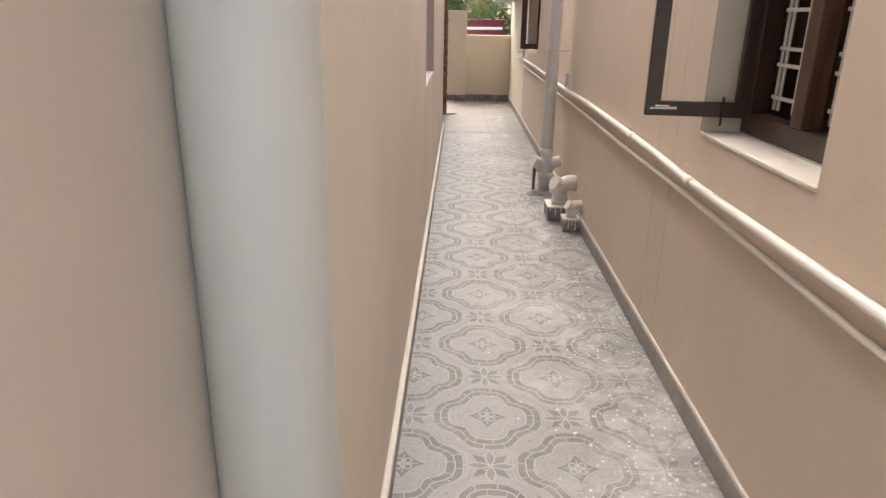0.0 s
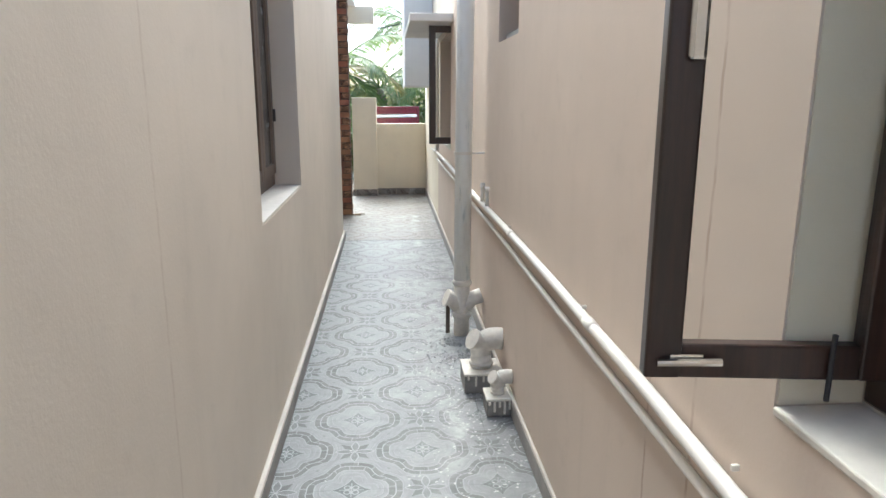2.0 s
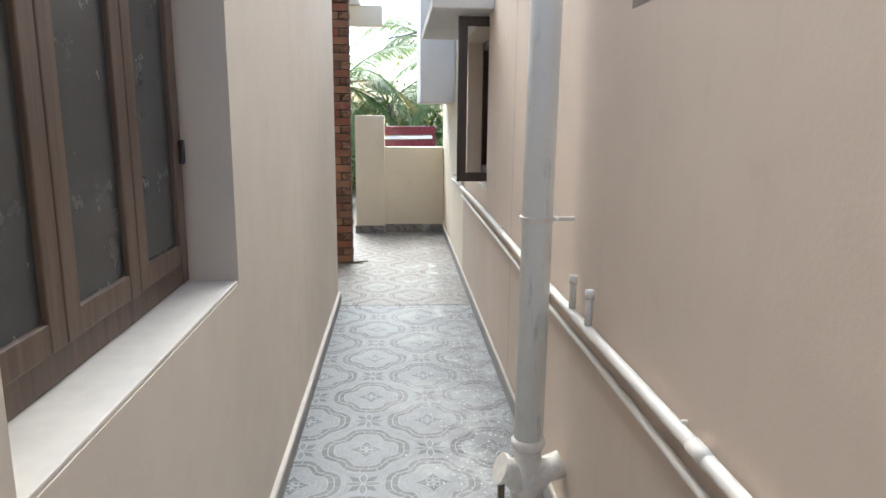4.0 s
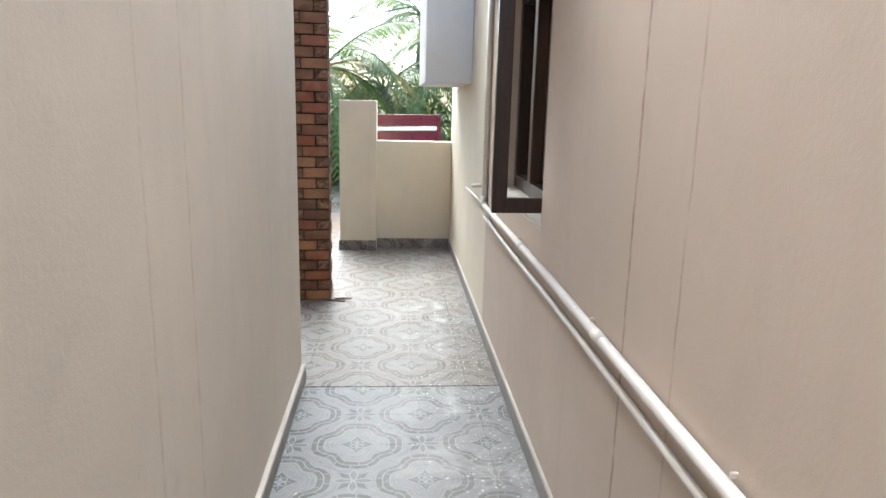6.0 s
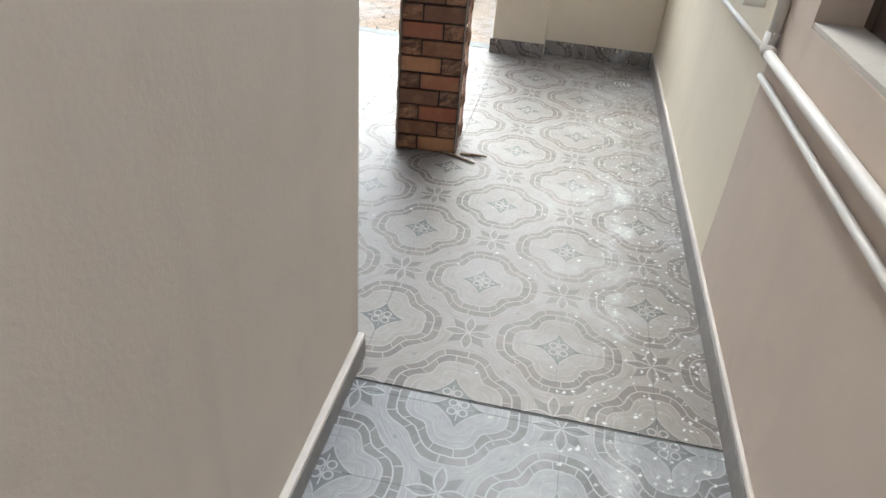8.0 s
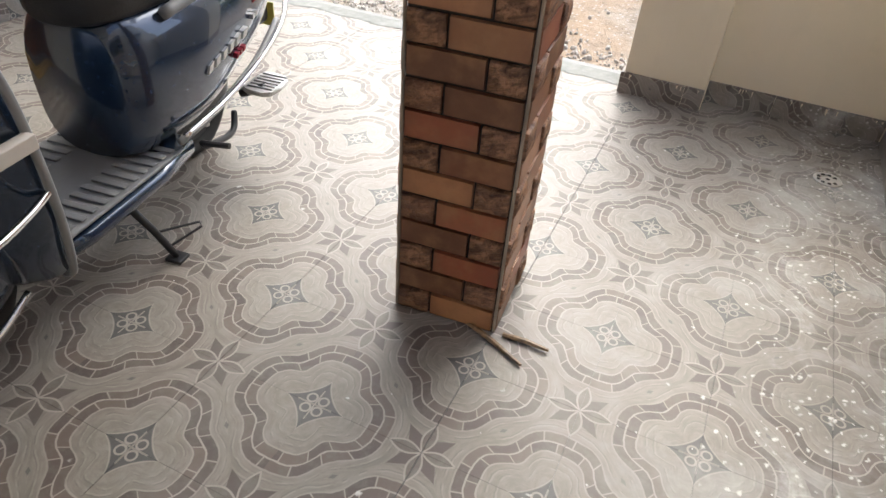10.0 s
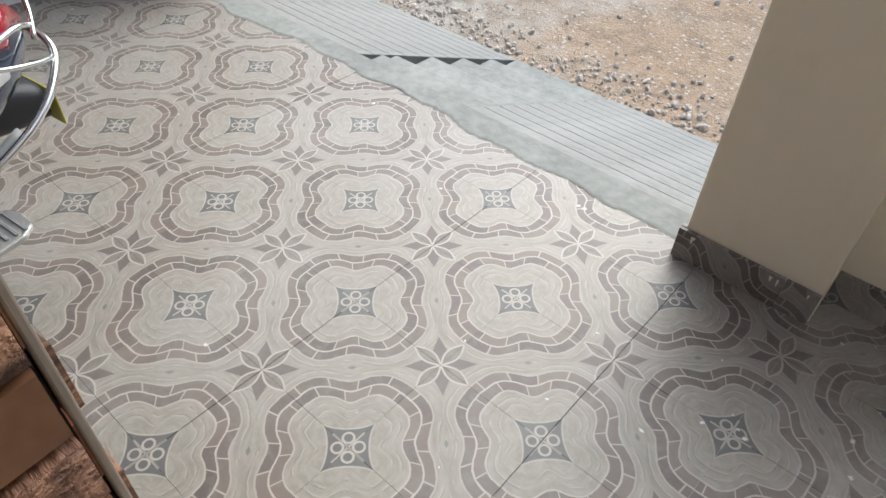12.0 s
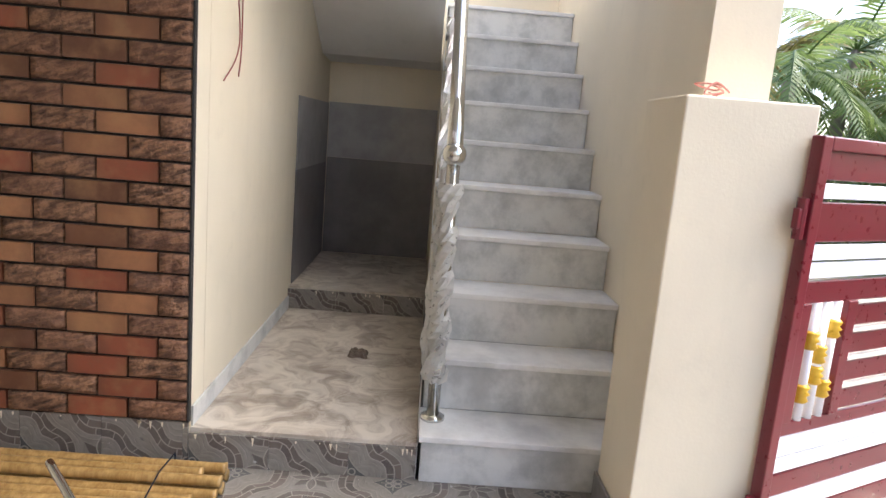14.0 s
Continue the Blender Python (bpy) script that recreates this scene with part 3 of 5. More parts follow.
tile_skirting("baseboard_low_wall", 0.31, 12.689, 0, RX - 0.017 - 0.31, 0.1, "patterned brown tile skirting of the compound wall")
tile_skirting("baseboard_pier", -0.082, 12.559, 0, 0.39, 0.1, "patterned brown tile skirting of the gate pier", cut_at=0.1)
tile_skirting("baseboard_pier_side", -0.069, 12.92, -90, 0.36, 0.1, "patterned tile skirting on the side of the gate pier")
skirting("baseboard_pillar", -3.0, 12.545, -2.638, 12.558, 0.11, m_skirt2, "grey tile skirting of the gate pillar", False)
tile_skirting("baseboard_brick_wall", -3.049, 9.2, 90, 1.82, 0.168, "patterned tile skirting under the brick cladding")

# brick cladding
ROW, LEN = 0.0795, 0.208
me_bricks = {}


def brick_mesh(width, mat, kind):
    """A tile with chamfered rim; split-faced ones have an uneven front."""
    rough = mat is m_brg
    key = (round(width, 3), mat.name, kind if rough else 0)
    if key not in me_bricks:
        rng = random.Random(kind * 31 + int(width * 1000))
        nx, nz = (max(2, round(width / 0.026)), 4) if rough else (1, 1)
        w, h = width / 2, ROW / 2 - 0.004
        bm = bmesh.new()
        back = [bm.verts.new((x, 0.006, z)) for x, z in ((-w, -h), (w, -h), (w, h), (-w, h))]
        grid = []
        for j in range(nz + 1):
            rowv = []
            for i in range(nx + 1):
                inner = 0 < i < nx and 0 < j < nz
                lift = rng.uniform(0.0, 0.0065) if inner else 0.0
                rowv.append(bm.verts.new((-w * 0.985 + 1.97 * w * i / nx + (rng.uniform(-0.005, 0.005) if inner else 0), -0.006 - lift, -h * 0.95 + 1.9 * h * j / nz + (rng.uniform(-0.003, 0.003) if inner else 0))))
            grid.append(rowv)
        for j in range(nz):
            for i in range(nx):
                f = bm.faces.new((grid[j][i], grid[j][i + 1], grid[j + 1][i + 1], grid[j + 1][i]))
                f.smooth = rough
        bm.faces.new([back[0], back[1]] + grid[0][::-1])
        bm.faces.new([back[2], back[3]] + grid[-1])
        bm.faces.new([back[3], back[0]] + [g[0] for g in grid])
        bm.faces.new([back[1], back[2]] + [g[-1] for g in grid][::-1])
        bmesh.ops.recalc_face_normals(bm, faces=bm.faces)
        me = bpy.data.meshes.new("brick")
        bm.to_mesh(me)
        bm.free()
        me.materials.append(mat)
        me_bricks[key] = me
    return me_bricks[key]


def clad(parent, width, z0, z1, m, row_h=ROW, step=LEN, from_right=False, swap=0):
    """Rows of smooth and split-faced tiles in turn, every other row moved on by half a tile; m is the face's left foot."""
    row, z = 0, z0
    while z + row_h <= z1 + 0.001:
        x = 0.0 if (row + swap) % 2 == 0 else -step / 2
        k = 0 if (row + swap) % 2 == 0 else 1
        while x < width - 0.02:
            a, b = max(x, 0.0), min(x + step, width)
            if b - a > 0.02:
                mat = m_brg if k % 2 else m_bsm
                if from_right:
                    a, b = width - b, width - a
                    if (row + swap) % 2 == 0:
                        mat = m_bsm if k % 2 else m_brg
                ob = new("brick", brick_mesh(b - a - 0.007, mat, (row * 3 + k) % 5))
                ob.parent = parent
                ob.matrix_local = m @ pose((a + b) / 2, -0.003 - 0.002 * ((k * 5 + row * 3) % 3), z + row_h / 2, 0, 0, 0) @ Matrix.Diagonal((1, 1, row_h / ROW, 1))
            k += 1
            x += step
        row, z = row + 1, z + row_h


pillar = thing("porch_pillar", -0.162, 10.888, 0, "square porch pillar clad in brown brick tiles", "pillar", "", 5.0)
part("core", box(-0.144, -0.144, 0.0, 0.144, 0.166, 2.86), m_joint, pillar, "dark mortar bed")
for cx, cy in ((-0.149, -0.149), (0.149, -0.149), (0.149, 0.171), (-0.149, 0.171)):
    part("corner_strip", box(cx - 0.004, cy - 0.004, 0, cx + 0.004, cy + 0.004, 2.859, 0.002), m_corner, pillar, "greyish cement edge")
clad(pillar, 0.29, 0.002, 2.85, pose(-0.145, -0.146, 0), step=0.195, swap=1)
clad(pillar, 0.312, 0.002, 2.85, pose(0.146, -0.145, 0, 0, 0, 90), step=0.208)
clad(pillar, 0.312, 0.002, 2.85, pose(-0.146, 0.167, 0, 0, 0, -90), step=0.208, swap=1)
clad(pillar, 0.29, 0.002, 2.85, pose(0.145, 0.168, 0, 0, 0, 180), step=0.195)
cladding = tagged(part("wall_brick_cladding", box(-3.051, 9.2, 0.17, -3.042, 11.02, 2.855), m_joint), "wall clad in brown and terracotta brick tiles", "wall", "", "structure")
clad(cladding, 1.815, 0.172, 2.85, pose(-3.039, 9.203, 0, 0, 0, 90), 0.0798, 0.219, True)
part("edge_strip", box(-3.055, 11.017, 0.17, -3.03, 11.024, 2.85), m_joint, cladding)

def mound(x0, x1, y0, y1, h, seed, cells=22):
    """A hand-laid cement patch with a ragged rim and a lumpy top."""
    rng = random.Random(seed)
    bm = bmesh.new()
    lump = [[rng.random() for _ in range(cells + 1)] for _ in range(cells + 1)]
    grid = []
    for i in range(cells + 1):
        u = 2 * i / cells - 1
        row = []
        for j in range(cells + 1):
            v = 2 * j / cells - 1
            d = (abs(u) ** 4 + abs(v) ** 4) ** 0.25 + 0.1 * (lump[i][j] - 0.5)
            z = h * max(0.0, min(1.0, (1.0 - d) * 5.0)) * (0.6 + 0.7 * lump[(i * 7 + j) % cells][(j * 5 + i) % cells]) - 0.001
            wob = 1 + 0.12 * (lump[j][i] - 0.5)
            row.append(bm.verts.new(((x0 + x1) / 2 + (x1 - x0) / 2 * u * wob, (y0 + y1) / 2 + (y1 - y0) / 2 * v * wob, z)))
        grid.append(row)
    for i in range(cells):
        for j in range(cells):
            bm.faces.new((grid[i][j], grid[i + 1][j], grid[i + 1][j + 1], grid[i][j + 1]))
    return bm


# stairs up towards the house, with the side landing
LY = 11.022
m_dado2 = marble("grey_dado_tile", (0.4, 0.39, 0.38), (0.28, 0.27, 0.265), 3.0)
landing = tagged(part("landing_slab", box(-4.76, LY, 0.0, -3.05, 11.876, 0.145, 0.003), m_landing), "stained brown marble landing beside the stairs", "landing", "", "structure")
tile_skirting("riser", -3.049, LY, 90, 0.857, 0.128, "", owner=landing)
part("back_step", box(-5.97, LY, 0.0, -4.763, 11.876, 0.285, 0.003), m_landing, landing, "marble step up into the dark recess")
tile_skirting("back riser", -4.761, LY, 90, 0.85, 0.125, "", 0.147, 0.08, landing)
part("dado", box(-5.96, LY + 0.001, 0.287, -4.82, LY + 0.009, 1.0), m_dado, landing, "dark tile dado")
part("dado", box(-5.96, LY + 0.001, 1.002, -4.82, LY + 0.009, 1.45), m_dado2, landing, "grey tile dado")
part("dado", box(-5.978, LY + 0.012, 0.287, -5.967, 11.87, 1.04), m_dado, landing, "dark tile dado")
part("dado", box(-5.978, LY + 0.012, 1.042, -5.967, 11.87, 1.46), m_dado2, landing, "grey tile dado")
part("skirting", box(-4.755, LY + 0.001, 0.146, -3.06, LY + 0.009, 0.225), m_marble, landing, "grey marble skirting")
stairs = thing("staircase", -3.03, 11.88, 0, "straight staircase with grey marble risers and white treads", "staircase")
FIRST, RISE, TREAD, NSTEP = 0.19, 0.217, 0.255, 10
for k in range(NSTEP):
    top = FIRST + RISE * k
    part("riser", box(-TREAD * (k + 1), 0.012, 0.001 if k == 0 else top - RISE + 0.001, -TREAD * k, 0.836, top - 0.025), m_marble, stairs)
    deep = TREAD * (k + 1) if k < NSTEP - 1 else 2.947
    part("tread", box(-deep - 0.001, 0.0, top - 0.024, -TREAD * k + 0.02, 0.838, top, 0.004), m_tread, stairs)
tagged(part("dry_leaves", mound(-4.05, -3.93, 11.5, 11.6, 0.02, 12, 9), m_oldwood, at=(0, 0, 0.1455)), "small heap of dry brown litter on the landing", "litter")


def slab_between(x0, z0, x1, z1, y0, y1, t):
    bm = bmesh.new()
    lo = [bm.verts.new((x, y, z)) for x, z in ((x0, z0), (x1, z1)) for y in (y0, y1)]
    hi = [bm.verts.new((x, y, z + t)) for x, z in ((x0, z0), (x1, z1)) for y in (y0, y1)]
    for f in ((0, 1, 3, 2),):
        bm.faces.new([lo[i] for i in f]), bm.faces.new([hi[i] for i in f])
    for a, b in ((0, 1), (1, 3), (3, 2), (2, 0)):
        bm.faces.new((lo[a], lo[b], hi[b], hi[a]))
    return bm


tagged(part("stair_soffit", slab_between(-5.975, 1.76, -5.6, 1.78, LY + 0.002, 11.86, 0.12), m_white), "white plastered underside of the upper stair flight", "ceiling", "", "structure")
tagged(part("stair_soffit_upper", slab_between(-5.598, 1.78, -3.06, 3.16, LY + 0.002, 11.86, 0.12), m_white), "white plastered sloping underside of the upper stair flight", "ceiling", "", "structure")
tagged(part("stair_flight_side", slab_between(-5.55, 2.02, -3.05, -0.12, 11.8765, 11.8795, 0.2), m_white), "white plastered edge of the stair flight", "stairs", "", "structure")

rail = thing("stair_railing", -3.18, 11.93, 0.191, "polished steel stair railing still wrapped in torn plastic", "railing")
part("post", tube([(0, 0, 0.0), (0, 0, 1.0)], 0.025, 14), m_steel, rail, smooth=True)
part("base_collar", tube([(0, 0, 0.0), (0, 0, 0.012), (0, 0, 0.02)], [0.048, 0.048, 0.03], 16), m_steel, rail, smooth=True)
part("collar", tube([(0, 0, 0.18), (0, 0, 0.19), (0, 0, 0.23), (0, 0, 0.24)], [0.027, 0.036, 0.036, 0.027], 14), m_steel, rail, smooth=True)
bm = bmesh.new()
bmesh.ops.create_uvsphere(bm, u_segments=16, v_segments=10, radius=0.045, matrix=Matrix.Translation((0, 0, 1.04)))
part("ball", bm, m_steel, rail, smooth=True)
part("handrail", tube([(0, 0, 1.06), (-0.25, 0.0, 1.29), (-2.4, 0.0, 3.27)], 0.03, 12), m_steel, rail, smooth=True)
for k in range(1, 6):
    x = -0.45 * k
    part("baluster", tube([(x, 0, FIRST + RISE * int((-x + 0.15) / TREAD) - 0.192), (x, 0, 1.06 - x * 0.92)], 0.014, 8), m_steel, rail, smooth=True)
for k in range(1, 4):
    part("mid_rail", tube([(0.0, 0, 0.25 * k + 0.05), (-2.4, 0, 0.25 * k + 2.26)], 0.009, 8), m_steel, rail, smooth=True)
m_wrap = plain("milky_plastic_film", (0.7, 0.68, 0.63), 0.3, grain=50, vary=0.12, relief=0.3)
m_wrap.node_tree.nodes["Principled BSDF"].inputs["Transmission Weight"].default_value = 0.45


def crumple(path, radii, seed, n=13):
    """A loose film sleeve along the path, folded into sharp uneven creases."""
    rng = random.Random(seed)
    rings = []
    for i, (p, r) in enumerate(zip(path, radii)):
        tw = i * 0.55
        rings.append([(p[0] + r * (1 + rng.uniform(-0.3, 0.45)) * math.cos(2 * math.pi * k / n + tw), p[1] + r * (1 + rng.uniform(-0.3, 0.45)) * math.sin(2 * math.pi * k / n + tw), p[2] + rng.uniform(-0.008, 0.008)) for k in range(n)])
    return loft(rings)


part("plastic_wrap", crumple([(0.0, -0.004, 0.16 + 0.035 * i) for i in range(23)], [0.034 + 0.008 * math.sin(i * 1.3) for i in range(23)], 3), m_wrap, rail, "crumpled milky plastic film")
part("plastic_wrap", crumple([(-0.02 - 0.004 * i, -0.05 + 0.0008 * i, 0.22 + 0.04 * i) for i in range(20)], [0.008 + 0.012 * abs(math.sin(i * 0.7)) for i in range(20)], 5, 9), m_wrap, rail, "torn hanging plastic film")
part("plastic_wrap", crumple([(-0.12 - 0.06 * i, -0.03, 0.95 + 0.0552 * i) for i in range(14)], [0.014 + 0.014 * abs(math.sin(i * 0.9)) for i in range(14)], 7, 9), m_wrap, rail, "torn hanging plastic film")


# ---- windows ----
def leaf_frame(parent, name, w, h, rail, depth, mat, label=""):
    """A glazed leaf: stiles, rails and a pane, hinged at x = 0, foot at z = 0."""
    bm = bmesh.new()
    add_box(bm, 0, -depth / 2, 0, rail, depth / 2, h, 0.004)
    add_box(bm, w - rail, -depth / 2, 0, w, depth / 2, h, 0.004)
    add_box(bm, rail - 0.002, -depth / 2 + 0.002, 0, w - rail + 0.002, depth / 2 - 0.002, rail, 0.004)
    add_box(bm, rail - 0.002, -depth / 2 + 0.002, h - rail, w - rail + 0.002, depth / 2 - 0.002, h, 0.004)
    return part(name, bm, mat, parent, label)


def window_frame(parent, y0, y1, z0, z1, x, depth, bars, mat):
    bm = bmesh.new()
    t = 0.06
    add_box(bm, x, y0, z0, x + depth, y0 + t, z1, 0.004)
    add_box(bm, x, y1 - t, z0, x + depth, y1, z1, 0.004)
    add_box(bm, x + 0.002, y0 + t - 0.002, z0, x + depth - 0.002, y1 - t + 0.002, z0 + 0.075, 0.004)
    add_box(bm, x + 0.002, y0 + t - 0.002, z1 - t, x + depth - 0.002, y1 - t + 0.002, z1, 0.004)
    part("window_frame", bm, mat, parent)
    for b in bars:
        part("mullion", box(x - 0.004, b - 0.035, z0 + 0.075, x + depth - 0.006, b + 0.035, z1 - t, 0.005), m_wood2, parent, "brown polished mullion")


def grille(parent, x, y0, y1, z0, z1):
    """White welded bars: pairs of uprights with short pairs of cross bars."""
    ob = part("grille", tube([(x, y0 + 0.012, z0), (x, y0 + 0.012, z1)], 0.005, 6), m_grille, parent, "white enamelled iron grille")
    w = y1 - y0
    for f in (0.36, 0.5, 0.86, 0.97):
        part("bar", tube([(x, y0 + w * f, z0), (x, y0 + w * f, z1)], 0.006, 6), m_grille, ob)
    z, k = z0 + 0.045, 0
    while z < z1:
        part("bar", box(x - 0.011, y0, z - 0.006, x - 0.005, y1, z + 0.006), m_grille, ob)
        z += 0.11 if k == 0 else 0.055 if k % 2 else 0.125
        k += 1
    return ob


def room_behind(name, x0, x1, y0, y1, z0, z1, side):
    """The room added behind a window opening: five thin walls, its dimness painted in."""
    bm = bmesh.new()
    add_box(bm, x0, y0, z0, x1, y0 + 0.02, z1), add_box(bm, x0, y1 - 0.02, z0, x1, y1, z1)
    add_box(bm, x0, y0 + 0.02, z0, x1, y1 - 0.02, z0 + 0.02), add_box(bm, x0, y0 + 0.02, z1 - 0.02, x1, y1 - 0.02, z1)
    xs = (x1 - 0.02, x1) if side > 0 else (x0, x0 + 0.02)
    add_box(bm, xs[0], y0 + 0.02, z0 + 0.02, xs[1], y1 - 0.02, z1 - 0.02)
    # dark brown stands in for the lack of light inside
    return tagged(part(name, bm, plain("painted_room_dimness", (0.16, 0.11, 0.08), 0.8)), "brown room box added behind the window, dimness put into its colour", "wall", "", "structure")


# big window of the neighbouring house, one leaf open
win = tagged(part("window_1", box(1.237, 1.892, 1.052, 1.331, 2.758, 1.068), m_sill), "dark teak window with an open glazed leaf and white grille", "window", "", "structure")
window_frame(win, 1.893, 2.757, 1.07, 2.298, 1.235, 0.07, (2.345,), m_wood)
grille(win, 1.312, 1.955, 2.305, 1.16, 2.24)
grille(win, 1.312, 2.385, 2.69, 1.16, 2.24)
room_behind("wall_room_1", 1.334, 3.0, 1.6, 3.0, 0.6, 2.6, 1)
part("reveal", box(1.096, 2.7571, 1.067, 1.2345, 2.7595, 2.298), m_cream, win, "cream plastered reveal")
part("sill_slope", box(1.088, 1.893, 1.0505, 1.2345, 2.757, 1.066, 0.004), m_sill, win, "smooth whitish plaster sill")
shut = leaf_frame(win, "leaf", 0.37, 1.1, 0.054, 0.032, m_wood, "open dark teak leaf")
shut.matrix_local = pose(1.245, 2.722, 1.122, 0, 0.0, 173)
p = part("pane", box(0.05, -0.002, 0.05, 0.32, 0.002, 1.05), m_glass, shut, "clear glass pane")
p.visible_shadow = False
bolt = part("bolt", tube([(0.26, 0.024, 0.03), (0.355, 0.024, 0.028)], 0.006, 8), m_steel, shut, "steel tower bolt")
part("bolt_plate", box(0.285, 0.0165, 0.022, 0.335, 0.021, 0.04, 0.002), m_steel, shut, "steel bolt plate")
part("pull_handle", box(0.32, 0.0165, 0.46, 0.345, 0.032, 0.56, 0.006), m_steel, shut, "polished steel pull handle")
part("stay_hook", tube([(0.1, 0.02, -0.03), (0.1, 0.022, 0.075)], 0.004, 6), m_black, shut, "black hook")

# second window further on, with a sunshade
win2 = tagged(part("window_2", box(1.094, 8.333, 1.032, 1.331, 9.675, 1.046), m_sill), "dark teak window with an open leaf under a sunshade", "window", "", "structure")
window_frame(win2, 8.334, 9.674, 1.048, 2.148, 1.215, 0.07, (8.78, 9.22), m_wood)
for a, b in ((8.4, 8.74), (8.82, 9.18), (9.26, 9.61)):
    grille(win2, 1.3, a, b, 1.13, 2.08)
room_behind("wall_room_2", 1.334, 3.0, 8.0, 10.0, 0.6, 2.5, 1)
shut2 = leaf_frame(win2, "leaf", 0.335, 1.09, 0.062, 0.034, m_wood, "open dark teak leaf")
shut2.matrix_local = pose(1.222, 8.36, 1.098, 0, 0, 180)
p = part("pane", box(0.06, -0.002, 0.06, 0.275, 0.002, 1.03), m_glass, shut2, "clear glass pane")
p.visible_shadow = False
tagged(part("sunshade", box(0.7, 8.1, 2.2, RX - 0.002, 9.9, 2.27, 0.008), m_white), "thin white concrete sunshade over the window", "sunshade", "", "structure")

# ventilator high in the wall
vent = tagged(part("window_3", box(1.2, 4.98, 1.822, 1.25, 5.531, 1.85), m_oldwood), "small high ventilator window with dark glass", "window", "", "structure")
part("window_frame", box(1.13, 4.979, 1.8222, 1.195, 5.532, 1.862, 0.003), m_greyp, vent)
part("pane", box(1.21, 4.98, 1.852, 1.216, 5.532, 2.298), m_frosted, vent, "dark dusty pane")

# closed window of the house
win4 = tagged(part("window_4", box(-0.258, 4.576, 1.021, -0.205, 5.821, 1.03), m_sill), "closed weathered wooden window with dark panes in a deep recess", "window", "", "structure")
part("sill", box(-0.2, 4.576, 1.0205, -0.022, 5.821, 1.032, 0.003), m_sill, win4, "whitish plaster sill")
window_frame(win4, 4.575, 5.822, 1.034, 2.298, -0.23, 0.06, (), m_oldwood)
for k in range(3):
    lf = leaf_frame(win4, "leaf", 0.372, 1.13, 0.06, 0.036, m_oldwood, "closed weathered brown leaf")
    lf.matrix_local = pose(-0.168, 4.637 + 0.376 * k, 1.108, 0, 0, 90)
    part("pane", box(0.055, -0.004, 0.055, 0.317, 0.004, 1.075), m_frosted, lf, "dark dusty glass pane")
part("knob", box(-0.15, 5.735, 1.4, -0.135, 5.75, 1.47, 0.004), m_black, win4, "black bolt")
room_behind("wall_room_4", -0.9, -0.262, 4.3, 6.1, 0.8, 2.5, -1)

# ---- pipes on the east wall ----
pipe = thing("water_pipe", 1.066, 0, 0.9, "cream painted water supply pipe clipped along the peach wall", "pipe")
part("run", tube([(0, y, 0.006 * math.sin(y * 1.7) - (0.012 if y < 3 else 0)) for y in [i * 0.4 - 0.4 for i in range(26)] + [9.9]], 0.0165, 12), m_pvc, pipe, smooth=True)
for y in (2.72, 3.62, 4.9, 6.55, 7.4, 8.6):
    dz = 0.006 * math.sin(y * 1.7) - (0.012 if y < 3 else 0)
    part("coupling", tube([(0, y - 0.035, dz), (0, y + 0.035, dz)], 0.0185, 12), m_pvc, pipe, smooth=True)
    part("clip", box(0.004, y + 0.1, 0.014, 0.018, y + 0.108, 0.026, 0.002), m_pvc, pipe)
part("riser", tube([(0.008, 9.93, -0.02), (0.008, 9.95, 1.4)], 0.019, 12), m_pvc, pipe, "cream riser", smooth=True)
part("elbow", tube([(0, 9.88, 0), (0.004, 9.93, 0), (0.008, 9.935, 0.05)], 0.023, 12), m_pvc, pipe, smooth=True)
pipe2 = thing("thin_water_pipe", 1.076, 0, 0.815, "thin cream painted pipe below the supply pipe", "pipe")
part("run", tube([(0, -0.4 + 0.4 * i, 0.004 * math.sin(i)) for i in range(26)] + [(0, 9.93, 0)], 0.011, 10), m_pvc, pipe2, smooth=True)
pipe3 = thing("branch_pipe", 1.07, 9.97, 0.888, "short cream branch pipe with a tap stub", "pipe")
part("run", tube([(0, 0, 0), (0, 1.0, -0.02)], 0.011, 10), m_pvc, pipe3, smooth=True)
stub = thing("capped_stub", 1.064, 5.875, 0.915, "short cream capped pipe stub beside the soil pipe", "pipe", "capped stubs")
part("pipe", tube([(0, 0, 0), (0, 0, 0.09)], 0.012, 10), m_pvc, stub, smooth=True)
part("cap", tube([(0, 0, 0.085), (0, 0, 0.112)], 0.0145, 10), m_pvc, stub, smooth=True)
copy_thing(stub, pose(1.064, 5.68, 0.915))
tap = thing("tap_stub", 1.085, 10.18, 0.985, "cream capped tap outlet sticking out of the wall", "pipe", "capped stubs")
part("pipe", tube([(0, 0, 0), (-0.07, 0, 0)], 0.014, 10), m_pvc, tap, smooth=True)

soil_pipe = thing("soil_pipe", 0.955, 5.99, 0, "tall white soil pipe smeared with grey cement", "pipe")
part("shaft", tube([(0.0, 0, 0.36), (0.006, 0, 1.6), (0.02, 0, 3.5)], 0.053, 20), m_pipe, soil_pipe, smooth=True)
part("foot", tube([(0, 0, 0.0), (0, 0, 0.36)], 0.05, 18), m_trap, soil_pipe, smooth=True)
for z in (0.15, 0.37):
    part("socket_ring", tube([(0, 0, z - 0.02), (0, 0, z - 0.008), (0, 0, z + 0.008), (0, 0, z + 0.02)], [0.054, 0.063, 0.063, 0.054], 20), m_trap, soil_pipe, smooth=True)
part("side_branch", tube([(-0.02, 0, 0.2), (-0.06, 0, 0.255), (-0.095, -0.01, 0.27)], [0.045, 0.05, 0.052], 14), m_trap, soil_pipe, "cement-splashed branch", smooth=True)
